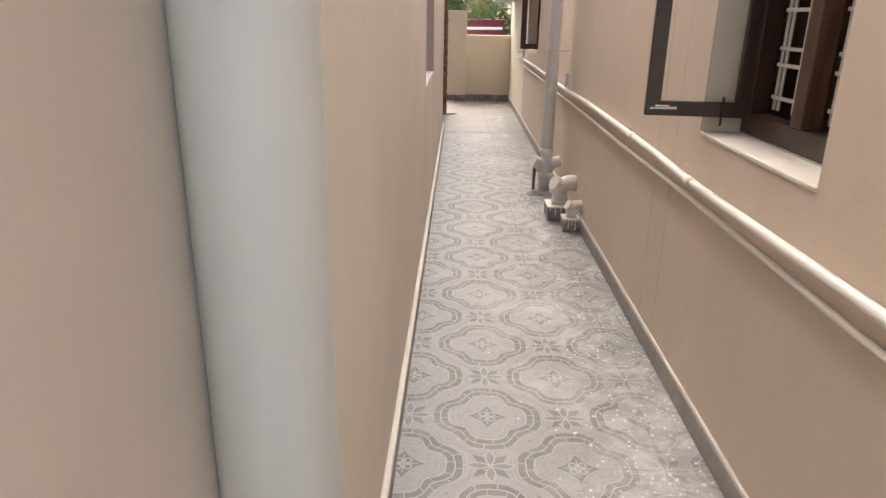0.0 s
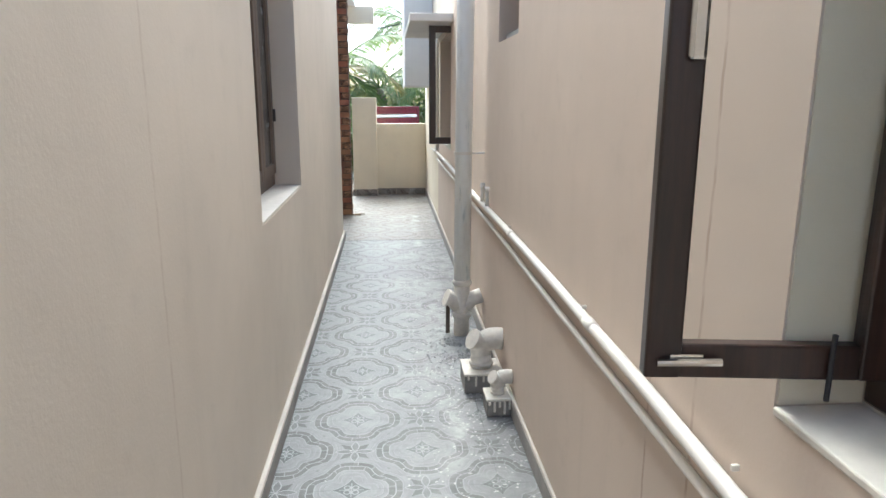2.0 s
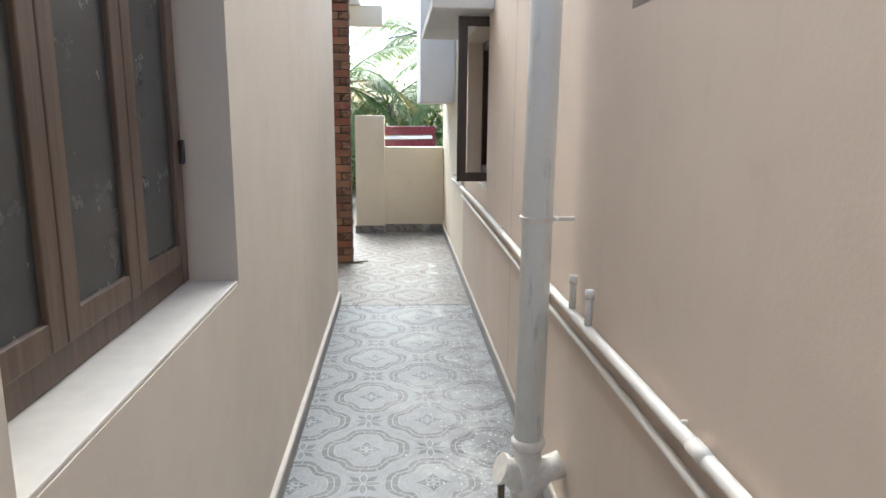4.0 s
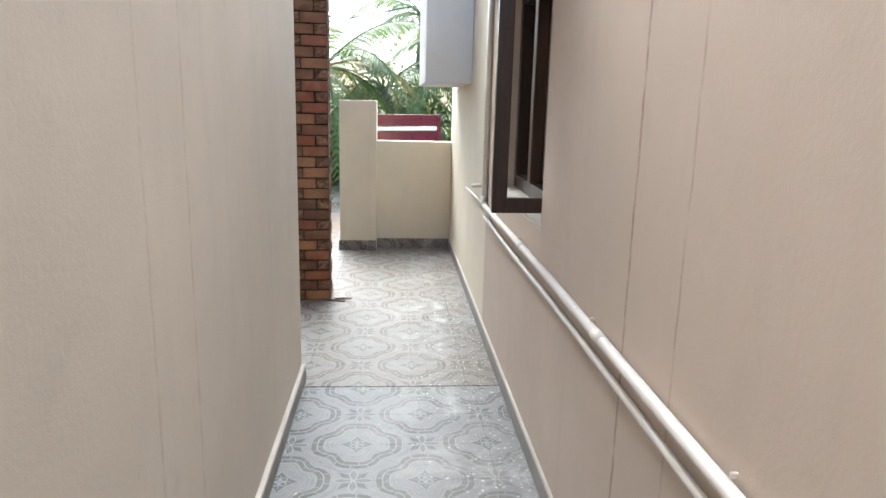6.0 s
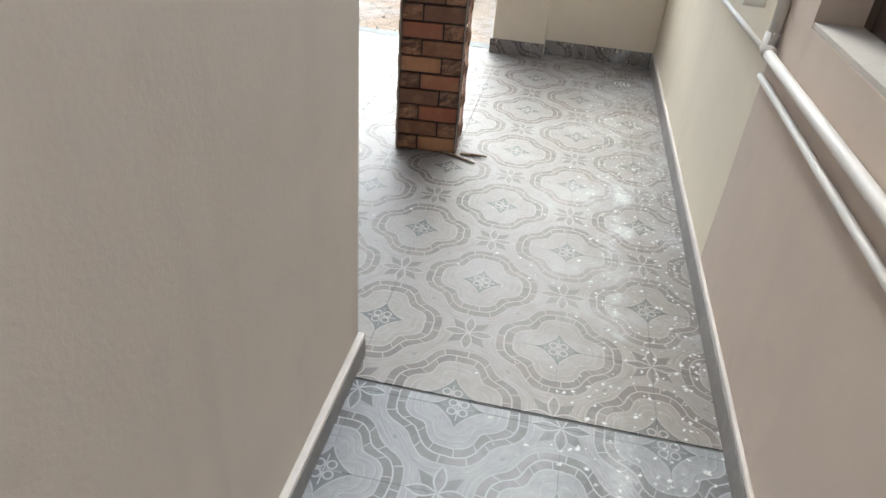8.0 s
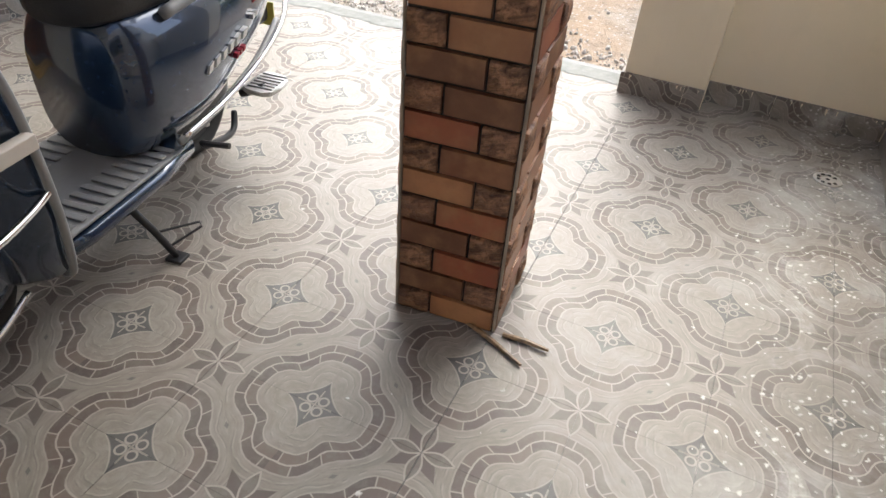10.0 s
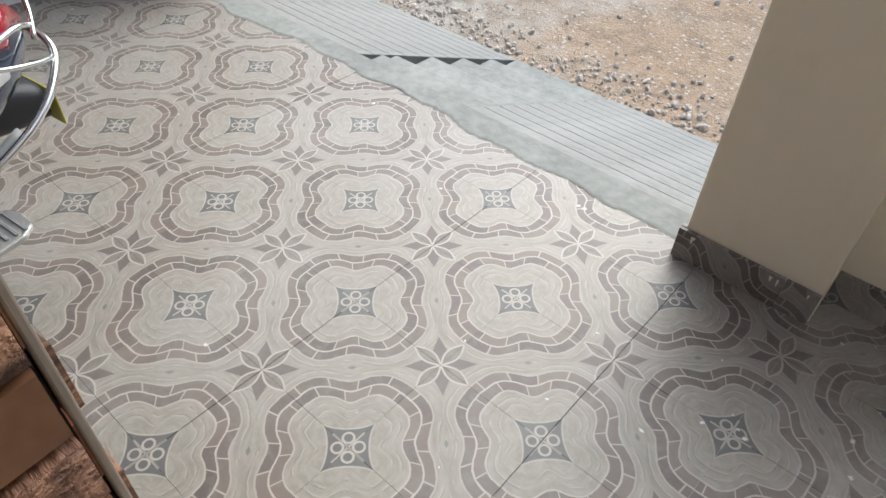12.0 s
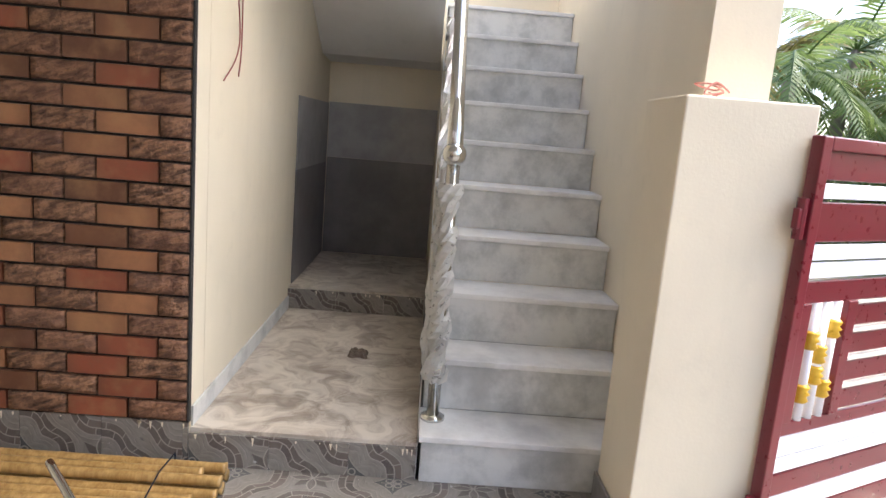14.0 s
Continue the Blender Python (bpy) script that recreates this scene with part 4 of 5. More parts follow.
part("access_cap", tube([(-0.09, -0.01, 0.268), (-0.105, -0.012, 0.274)], 0.058, 16), m_trap, soil_pipe)
part("wall_branch", tube([(0.02, 0, 0.2), (0.06, 0, 0.255), (0.13, 0, 0.28)], [0.045, 0.05, 0.05], 14), m_trap, soil_pipe, "branch into the wall", smooth=True)
clamp = part("clamp", tube([(0, 0, 1.19), (0, 0, 1.208)], 0.0575, 20), m_pvc, soil_pipe, "pipe clamp")
part("bracket", box(0.05, -0.006, 1.192, 0.135, 0.006, 1.206, 0.002), m_pvc, clamp)
part("bolt", tube([(0.075, -0.02, 1.199), (0.075, 0.02, 1.199)], 0.006, 8), m_pvc, clamp)
part("board", box(-0.1, 0.03, 0.0, -0.075, 0.06, 0.3, 0.004), m_oldwood, soil_pipe, "offcut of wood behind the pipe")


chamber = tagged(part("inspection_chamber", mound(0.72, 1.075, 5.7, 6.18, 0.016, 5), m_patch), "rough grey cement cover of a drain chamber on the tiles", "drain cover")
part("lid", mound(0.785, 1.02, 5.76, 5.93, 0.026, 6), m_patch, chamber, "cement-smeared chamber lid")
rng_c = random.Random(8)
bm = bmesh.new()
for _ in range(150):
    s_c = rng_c.uniform(0.002, 0.008)
    bmesh.ops.create_icosphere(bm, subdivisions=1, radius=s_c, matrix=Matrix.Translation((rng_c.uniform(0.68, 1.06), rng_c.gauss(5.62, 0.12), s_c * 0.5)) @ Matrix.Diagonal((1, rng_c.uniform(0.5, 1), 0.6, 1)))
tagged(part("cement_crumbs", bm, m_patch), "grey cement crumbs scattered round the drain cover", "crumbs", "", "stuff")


def gully(name, x, y, w, d, h, r, label):
    g = thing(name, x, y, 0, label, "drain trap", "drain traps")
    b = part("plinth", box(-w / 2, -d / 2, 0.001, w / 2, d / 2, h, 0.006), m_skirt2, g, "tiled plinth with cement runs")
    part("plinth_top", box(-w / 2 - 0.004, -d / 2 - 0.004, h + 0.0005, w / 2, d / 2, h + 0.014, 0.005), m_trap, b, "cement top")
    for k in range(5):
        dx = -w / 2 + w * (k + 0.5) / 5
        part("cement_run", box(dx - 0.006, -d / 2 - 0.005, h - 0.02 - 0.012 * ((k * 3) % 5), dx + 0.006, -d / 2 - 0.001, h, 0.002), m_trap, b)
    part("neck", tube([(0, 0, h), (0, 0, h + r * 1.6)], [r * 1.02, r], 18), m_trap, g, smooth=True)
    part("collar", tube([(0, 0, h + r * 0.5), (0, 0, h + r * 0.56), (0, 0, h + r * 0.78), (0, 0, h + r * 0.84)], [r * 1.02, r * 1.15, r * 1.15, r * 1.02], 18), m_trap, g, smooth=True)
    part("elbow", tube(arc([(0, 0, h + r * 1.5), (0.0, 0, h + r * 2.4), (r * 0.9, 0, h + r * 3.0), (RX - x - 0.004, 0, h + r * 3.0)], 5), [r] * 8 + [r * 1.08] * 8, 18), m_trap, g, smooth=True)
    part("access_neck", tube([(r * 0.2, -r * 0.1, h + r * 2.6), (-r * 0.75, -r * 0.35, h + r * 3.1)], [r * 0.85, r * 0.9], 16), m_trap, g, smooth=True)
    cap = part("access_cap", tube([(-r * 0.72, -r * 0.34, h + r * 3.08), (-r * 0.95, -r * 0.43, h + r * 3.22)], r * 1.02, 18), m_trap, g, "round screw cap")
    for k in range(5):
        a = k * 1.257
        part("screw", tube([(-r * 0.95, -r * 0.43 + r * 0.7 * math.cos(a), h + r * 3.22 + r * 0.7 * math.sin(a)), (-r * 1.0, -r * 0.45 + r * 0.7 * math.cos(a), h + r * 3.25 + r * 0.7 * math.sin(a))], r * 0.09, 6), m_trap, cap)
    return g


gully("floor_trap", 0.978, 5.22, 0.2, 0.22, 0.098, 0.056, "cement-splashed white drain trap on a tiled plinth")
gully("small_floor_trap", 1.02, 4.91, 0.125, 0.14, 0.082, 0.033, "small cement-splashed drain trap on a tiled plinth")

near_pipe = thing("rainwater_pipe", 0.03, 0.75, 0, "pale grey rainwater pipe fixed to the cream wall", "pipe")
part("shaft", tube([(0, 0, 0.0), (0, 0, 3.4)], 0.055, 24), m_cleanpvc, near_pipe, smooth=True)
part("socket_ring", tube([(0, 0, 0.9), (0, 0, 0.91), (0, 0, 0.99), (0, 0, 1.0)], [0.055, 0.061, 0.061, 0.055], 24), m_cleanpvc, near_pipe, smooth=True)

# white box-like loft projecting from the neighbouring house
tagged(part("wall_loft_box", box(0.725, 11.0, 1.68, RX - 0.002, 12.3, 3.2, 0.01), m_white), "white plastered box projecting from the neighbouring house", "wall", "", "structure")

# floor drain and loose sticks
drain = thing("floor_drain", 0.87, 12.2, 0.001, "round perforated steel floor drain", "drain")
part("ring", tube([(0, 0, 0), (0, 0, 0.004)], 0.055, 24), m_alu, drain)
for k in range(9):
    a = k * 0.7
    rr = 0.036 if k else 0.0
    part("hole", tube([(rr * math.cos(a), rr * math.sin(a), 0.004), (rr * math.cos(a), rr * math.sin(a), 0.0052)], 0.008, 8), m_black, drain)
for a, b in (((-0.08, 10.745, 0.009), (0.115, 10.665, 0.009)), ((0.03, 10.75, 0.008), (0.165, 10.75, 0.012))):
    st = thing("stick", *a, "thin dry stick lying at the foot of the pillar", "stick", "loose sticks")
    d = Vector(b) - Vector(a)
    part("stem", tube([(0, 0, 0), d * 0.5 + Vector((0, 0.004, 0.001)), d], [0.007, 0.008, 0.005], 6), m_stick, st)

# bundle of bamboo poles by the brick wall
for k in range(9):
    bx, bz = -2.94 + 0.045 * (k % 6) + (0.022 if k > 5 else 0), 0.023 + (0.038 if k > 5 else 0)
    pole = thing("bamboo_pole", bx, 9.45 + 0.03 * (k % 3), bz, "dry yellow bamboo pole in a bundle along the brick wall", "pole", "bundle of poles")
    L = 1.75 - 0.05 * ((k * 2) % 3)
    pts, rad = [], []
    for i in range(7):
        for dy, f in ((-0.012, 1.0), (0.0, 1.14), (0.012, 1.0)):
            pts.append((0, max(0.0, min(L, L * i / 6 + dy)), 0)), rad.append(0.0195 * f)
    part("culm", tube([p for i, p in enumerate(pts) if i == 0 or p[1] > pts[i - 1][1]], [r for i, r in enumerate(rad) if i == 0 or pts[i][1] > pts[i - 1][1]], 10), m_bamboo, pole, smooth=True)
tie = thing("string_tie", -2.82, 11.0, 0.03, "thin blue string round the bamboo bundle", "string")
part("loop", tube([(-0.145, 0, -0.028), (-0.145, 0, 0.052), (0.0, 0, 0.056), (0.135, 0, 0.022), (0.14, 0, -0.028)], 0.003, 6), m_blue, tie)

# wires hanging from the wall
for k in range(2):
    w = thing("loose_wire", -3.52 + 0.03 * k, 11.026, 1.43, "thin dark electric wire hanging from the cream wall", "wire", "loose wires")
    part("strand", tube(arc([(0.02 - 0.03 * k, 0, 1.2), (-0.03 + 0.05 * k, 0.004, 0.5), (-0.01, 0.012, 0.16), (0.05 + 0.16 * k, 0.02, 0.03 - 0.03 * k)], 6), 0.003, 6), m_wire, w)

knot = thing("wire_knot", -2.76, 12.68, 1.476, "small tangle of pinkish wire on the gate pillar", "wire")
rk = random.Random(3)
part("coil", tube(arc([(rk.uniform(-0.06, 0.06), rk.uniform(-0.05, 0.05), rk.uniform(0.004, 0.05)) for _ in range(14)], 4), 0.003, 5), plain("pink_wire", (0.45, 0.16, 0.12), 0.5), knot)

# ---- gate, ramp and street ----
ramp = tagged(part("pavement_ramp_west", prism([(12.745, -0.004), (13.92, -0.46), (13.92, -0.5), (12.745, -0.5)], -2.95, -1.62), m_groove), "grooved grey cement ramp down to the street", "ramp", "", "structure")
tagged(part("pavement_apron", box(-2.63, 12.662, -0.5, -0.07, 12.743, -0.003), m_cement), "smooth grey cement strip along the tiled porch", "pavement", "", "structure")
ramp2 = tagged(part("pavement_ramp_east", prism([(12.745, -0.004), (13.92, -0.46), (13.92, -0.5), (12.745, -0.5)], -1.02, -0.07), m_groove), "grooved grey cement ramp down to the street", "ramp", "", "structure")


def ragged_strip(x0, x1, y0, y1, wob, z, seed):
    """Cement trowelled over the tile edge: one side straight, the other uneven and feathered."""
    rng = random.Random(seed)
    bm = bmesh.new()
    n = int((x1 - x0) / 0.02)
    ph = [rng.uniform(0, 6.28) for _ in range(4)]
    rows = []
    for i in range(n + 1):
        x = x0 + (x1 - x0) * i / n
        e = y0 + wob * (0.5 * math.sin(x * 3.1 + ph[0]) + 0.35 * math.sin(x * 9.0 + ph[1]) + 0.3 * math.sin(x * 23.0 + ph[2])) + rng.uniform(-0.006, 0.006)
        rows.append([bm.verts.new((x, e, 0.0016)), bm.verts.new((x, e + 0.012, z)), bm.verts.new((x, y1, z + 0.001)), bm.verts.new((x, y1, -0.02)), bm.verts.new((x, e + 0.012, -0.003))])
    for a, b in zip(rows, rows[1:]):
        for k in range(5):
            bm.faces.new((a[k], a[(k + 1) % 5], b[(k + 1) % 5], b[k]))
    bm.faces.new(rows[0]), bm.faces.new(rows[-1])
    return bm


tagged(part("pavement_smear", ragged_strip(-2.62, -0.09, 12.635, 12.748, 0.03, 0.0045, 2), m_cement), "grey cement trowelled unevenly over the edge of the tiles", "cement", "", "structure")
for owner, x0, x1 in ((ramp, -2.94, -1.622), (ramp2, -1.018, -0.072)):
    for k in range(12):
        y = 12.801 + 0.1 * k
        slope = math.atan2(0.456, 1.18)
        bm = box(x0, -0.0502, 0.0, x1, 0.0502, 0.004, 0.0012)
        strip = part("ridge", bm, m_ramp, owner)
        strip.matrix_local = pose(0, y, -0.004 - (y - 12.74) * 0.3864 + 0.001, -math.degrees(slope), 0, 0)
for k in range(5):
    ya = 12.745 + 0.235 * k
    tagged(part("pavement_step", box(-1.617, ya, -0.5, -1.023, ya + 0.237, -0.09 * (k + 1), 0.004), m_cement), "worn grey cement step between the ramps", "step", "", "structure")

bm = bmesh.new()
base = [(-2.66, 12.957), (-2.914, 13.965), (-3.2, 13.9), (-3.0, 12.957)]
lo, hi = [bm.verts.new((x, y, -0.6)) for x, y in base], [bm.verts.new((x, y, -0.028)) for x, y in base]
for i in range(4):
    bm.faces.new((lo[i], lo[(i + 1) % 4], hi[(i + 1) % 4], hi[i]))
bm.faces.new(lo), bm.faces.new(hi)
bmesh.ops.bevel(bm, geom=bm.edges[:], offset=0.006, segments=2, affect="EDGES")
wall("wall_ramp_kerb", bm, m_cream, "low cream plastered kerb block beside the ramp")


def gate_leaf(x, y, turn, label):
    """Steel gate leaf, 1.24 m wide: frame, plate panels, white rails, ornamented uprights."""
    g = thing("gate_leaf", x, y, 0.03, label, "gate", "leaves of the gate", turn)
    W, H = 1.235, 1.36
    fr = bmesh.new()
    for a in ((0, 0, 0.045, H), (W - 0.045, 0, W, H), (0.045, 0, W - 0.045, 0.045), (0.045, H - 0.04, W - 0.045, H)):
        add_box(fr, a[0], -0.02, a[1], a[2], 0.02, a[3], 0.004)
    part("gate_frame", fr, m_maroon, g)
    # plates and cross rails, from below: (z0, z1)
    for z0, z1 in ((0.07, 0.15), (0.225, 0.3), (0.43, 0.475), (0.86, 0.93), (1.05, 1.17), (1.235, 1.32)):
        part("plate", box(0.045, -0.008, z0, W - 0.045, 0.008, z1, 0.003), m_maroon, g)
    for z0, z1 in ((0.16, 0.215), (0.31, 0.36), (0.365, 0.42), (0.94, 0.985), (0.995, 1.04), (1.18, 1.225)):
        part("white_rail", box(0.045, -0.014, z0, W - 0.045, 0.014, z1, 0.004), m_gatewhite, g, "white painted rail")
    part("inner_stile", box(0.045, -0.012, 0.475, 0.1, 0.012, 0.86, 0.003), m_maroon, g)
    part("inner_stile", box(0.29, -0.016, 0.475, 0.34, 0.016, 0.86, 0.003), m_maroon, g)
    for k in range(3):
        x0 = 0.14 + 0.055 * k
        up = part("upright", tube([(x0, 0, 0.475), (x0, 0, 0.86)], 0.015, 10), m_gatewhite, g, "white round bar", smooth=True)
        for z in ((0.565, 0.74), (0.62, 0.69), (0.57, 0.77))[k]:
            part("ornament", tube([(x0, 0, z - 0.03), (x0, 0, z - 0.022), (x0, 0, z - 0.008), (x0, 0, z), (x0, 0, z + 0.008), (x0, 0, z + 0.022), (x0, 0, z + 0.03)], [0.018, 0.026, 0.018, 0.028, 0.018, 0.026, 0.018], 12), m_gold, up, "gold painted ornament", smooth=True)
    for k in range(4):
        z = 0.475 + 0.096 * k
        part("plate", box(0.34, -0.01, z + 0.012, W - 0.045, 0.01, z + 0.084, 0.004), m_maroon, g)
        part("inner_strip", box(0.34, -0.016, z + 0.0855, W - 0.1, 0.016, z + 0.0955, 0.002), m_skirttop, g, "pale narrow strip")
    part("base_strip", box(0.09, -0.022, 0.052, W - 0.08, 0.012, 0.066, 0.002), m_skirttop, g, "pale narrow strip")
    for z in (0.18, 1.12):
        h = part("hinge", tube([(-0.02, 0.0, z - 0.06), (-0.02, 0.0, z + 0.06)], 0.016, 10), m_maroon, g)
        part("knuckle", box(-0.045, -0.01, z - 0.03, -0.01, 0.01, z + 0.03, 0.003), m_maroon, h)
    return g


gate_leaf(-2.6, 12.94, 118.0, "open maroon steel gate leaf with white rails and gold ornaments")
gate_leaf(-0.03, 12.96, 32.0, "open maroon steel gate leaf seen behind the compound wall")

# loose stones along the ramp's foot and on the street
rng = random.Random(4)
bm_all = bmesh.new()
for k in range(1400):
    if k < 800:
        x, y = rng.uniform(-3.4, 0.6), 13.95 + abs(rng.gauss(0, 0.22))
    else:
        x, y = rng.uniform(-6, 3), rng.uniform(14, 19)
    s = rng.choice((0.006, 0.008, 0.01, 0.012, 0.016, 0.022)) * rng.uniform(0.7, 1.3)
    r = bmesh.ops.create_icosphere(bm_all, subdivisions=1, radius=s, matrix=Matrix.Translation((x, y, -0.468 + s * 0.3)) @ Euler((rng.random() * 3, rng.random() * 3, rng.random() * 3)).to_matrix().to_4x4() @ Matrix.Diagonal((1, rng.uniform(0.6, 1), rng.uniform(0.45, 0.8), 1)))
tagged(part("gravel", bm_all, m_stone), "loose grey and brown stones on the bare soil", "gravel", "", "stuff")


# ---- palms and shrubs beyond the street ----
def frond(bm, root, heading, rise, length, droop, rng):
    """One palm leaf: an arching rib with narrow hanging leaflets on both sides."""
    pts = []
    d = Vector((math.cos(heading), math.sin(heading), 0))
    for i in range(13):
        t = i / 12
        pts.append(Vector(root) + d * length * (t - 0.18 * t * t * droop) + Vector((0, 0, length * (rise * t - droop * t * t))))
    add_tube(bm, pts, [0.03 * (1 - 0.85 * i / 12) for i in range(13)], 4)
    side = Vector((-d.y, d.x, 0))
    for i in range(2, 13):
        for sub in (0.0, 0.33, 0.66):
            t = i + sub
            j = int(min(t, 11.99))
            p = pts[j].lerp(pts[j + 1], t - j) if j < 12 else pts[12]
            along = (pts[min(j + 1, 12)] - pts[max(j - 1, 0)]).normalized()
            ln = length * 0.27 * math.sin(math.pi * min(0.96, 0.16 + 0.8 * t / 13)) * rng.uniform(0.8, 1.15)
            for sg in (-1, 1):
                tip = p + (side * sg * 0.8 + along * 0.6 + Vector((0, 0, -0.35 - 0.3 * rng.random()))).normalized() * ln
                mid = p.lerp(tip, 0.45) + Vector((0, 0, 0.06 * ln))
                w = along * 0.024 * length / 2.4
                bm.faces.new((bm.verts.new(p - w), bm.verts.new(p + w), bm.verts.new(mid + w), bm.verts.new(mid - w)))
                bm.faces.new((bm.verts.new(mid - w), bm.verts.new(mid + w), bm.verts.new(tip)))


def palm(x, y, height, seed, reach=2.6, count=15):
    rng = random.Random(seed)
    t = thing("coconut_palm", x, y, -0.5, "coconut palm with feathery green and drying fronds", "tree", "palms beyond the street")
    lean = (rng.uniform(-0.5, 0.5), rng.uniform(-0.4, 0.4))
    pts = [(lean[0] * (i / 8) ** 2, lean[1] * (i / 8) ** 2, height * i / 8) for i in range(9)]
    part("trunk", tube(pts, [0.2 - 0.1 * i / 8 for i in range(9)], 10), m_trunk, t, smooth=True)
    top = Vector(pts[-1])
    for k in range(count):
        bm = bmesh.new()
        a = k * 2.4 + rng.uniform(-0.3, 0.3)
        lvl = k / count
        frond(bm, top, a, 1.05 - 1.15 * lvl, reach * rng.uniform(0.85, 1.15), 0.75 + 0.25 * lvl, rng)
        part("frond", bm, m_palm, t)
    return t


for i, (x, y, h) in enumerate(((-1.4, 20.5, 2.7), (0.6, 22.0, 2.3), (2.2, 20.8, 3.0), (-3.2, 24.0, 3.4), (3.6, 24.5, 4.2), (1.2, 27.0, 4.6), (-0.6, 25.0, 1.7), (-12.0, 18.0, 3.1), (-14.5, 20.0, 4.1), (-12.6, 20.6, 2.8), (-13.0, 23.0, 4.8), (-17.0, 22.0, 4.6), (-16.0, 19.0, 3.4), (-15.0, 24.5, 5.0), (-6.5, 22.5, 2.6))):
    palm(x, y, h, i, 2.5 if i % 2 else 2.9)


def shrubs(name, label, n, seed, x0, x1, y0, y1, z1, size):
    """Many small leaf blades, gathered in uneven clumps."""
    rng = random.Random(seed)
    verts, faces = [], []
    clumps = [(rng.uniform(x0, x1), rng.uniform(y0, y1), rng.uniform(0.3, 1.0)) for _ in range(n // 220)]
    for k in range(n):
        cx, cy, hh = clumps[k % len(clumps)]
        r = rng.gauss(0, 0.45)
        a = rng.random() * 6.283
        x, y = cx + r * math.cos(a), cy + r * math.sin(a)
        z = -0.47 + abs(rng.gauss(0, 0.5)) * z1 * hh
        e = Euler((rng.uniform(-1, 1), rng.uniform(-1, 1), rng.random() * 6.28)).to_matrix()
        s = size * rng.uniform(0.6, 1.4)
        b = len(verts)
        for u, v in ((-0.25, 0), (0, -0.0), (0.25, 0.35), (0, 1.0), (-0.25, 0.4)):
            q = e @ Vector((u * s, v * s, 0.08 * s * v))
            verts.append((x + q.x, y + q.y, z + q.z))
        faces.append((b, b + 1, b + 2, b + 3, b + 4))
    me = bpy.data.meshes.new(name)
    me.from_pydata(verts, [], faces)
    me.materials.append(m_bush)
    return tagged(new(name, me), label, "shrubs", "", "stuff")


shrubs("shrubs", "dense green scrub behind the street", 26000, 11, -18, 12, 21, 29, 2.6, 0.2)
shrubs("weeds", "low green weeds at the street edge", 5000, 12, -16, 8, 17.5, 20.5, 0.55, 0.12)
shrubs("far_trees", "dense green foliage of low trees beyond the street", 16000, 13, -19, -10, 22, 27, 5.5, 0.24)
cable = thing("overhead_cable", 0, 19, 3.4, "thin black overhead cable sagging above the street", "cable")
part("wire", tube(arc([(-9, 0, -0.6), (-3, 0, -0.75), (2, 0, 0.1), (9, 0, 1.2)], 8), 0.012, 6), m_black, cable)


# ---- the parked scooter ----
def ring(y, hw, z0, z1, n=16, power=2.6, x=0.0):
    out = []
    for k in range(n):
        a = 2 * math.pi * k / n
        c, s = math.cos(a), math.sin(a)
        out.append((x + hw * math.copysign(abs(c) ** (2 / power), c), y, (z0 + z1) / 2 + (z1 - z0) / 2 * math.copysign(abs(s) ** (2 / power), s)))
    return out


def rows_between(rows, n=4):
    """Finer sections between (y, half width, low, high) rows."""
    p = [Vector(r) for r in rows]
    out = []
    for i in range(len(p) - 1):
        a, b, c, d = p[max(i - 1, 0)], p[i], p[i + 1], p[min(i + 2, len(p) - 1)]
        for k in range(n):
            t = k / n
            out.append(0.5 * (2 * b + (c - a) * t + (2 * a - 5 * b + 4 * c - d) * t * t + (3 * b - a - 3 * c + d) * t ** 3))
    return [tuple(v) for v in out] + [tuple(p[-1])]


def skin(rows, power=2.6, n=20):
    return loft([ring(r[0], max(r[1], 0.004), r[2], max(r[3], r[2] + 0.004), n, power) for r in rows_between(rows)])


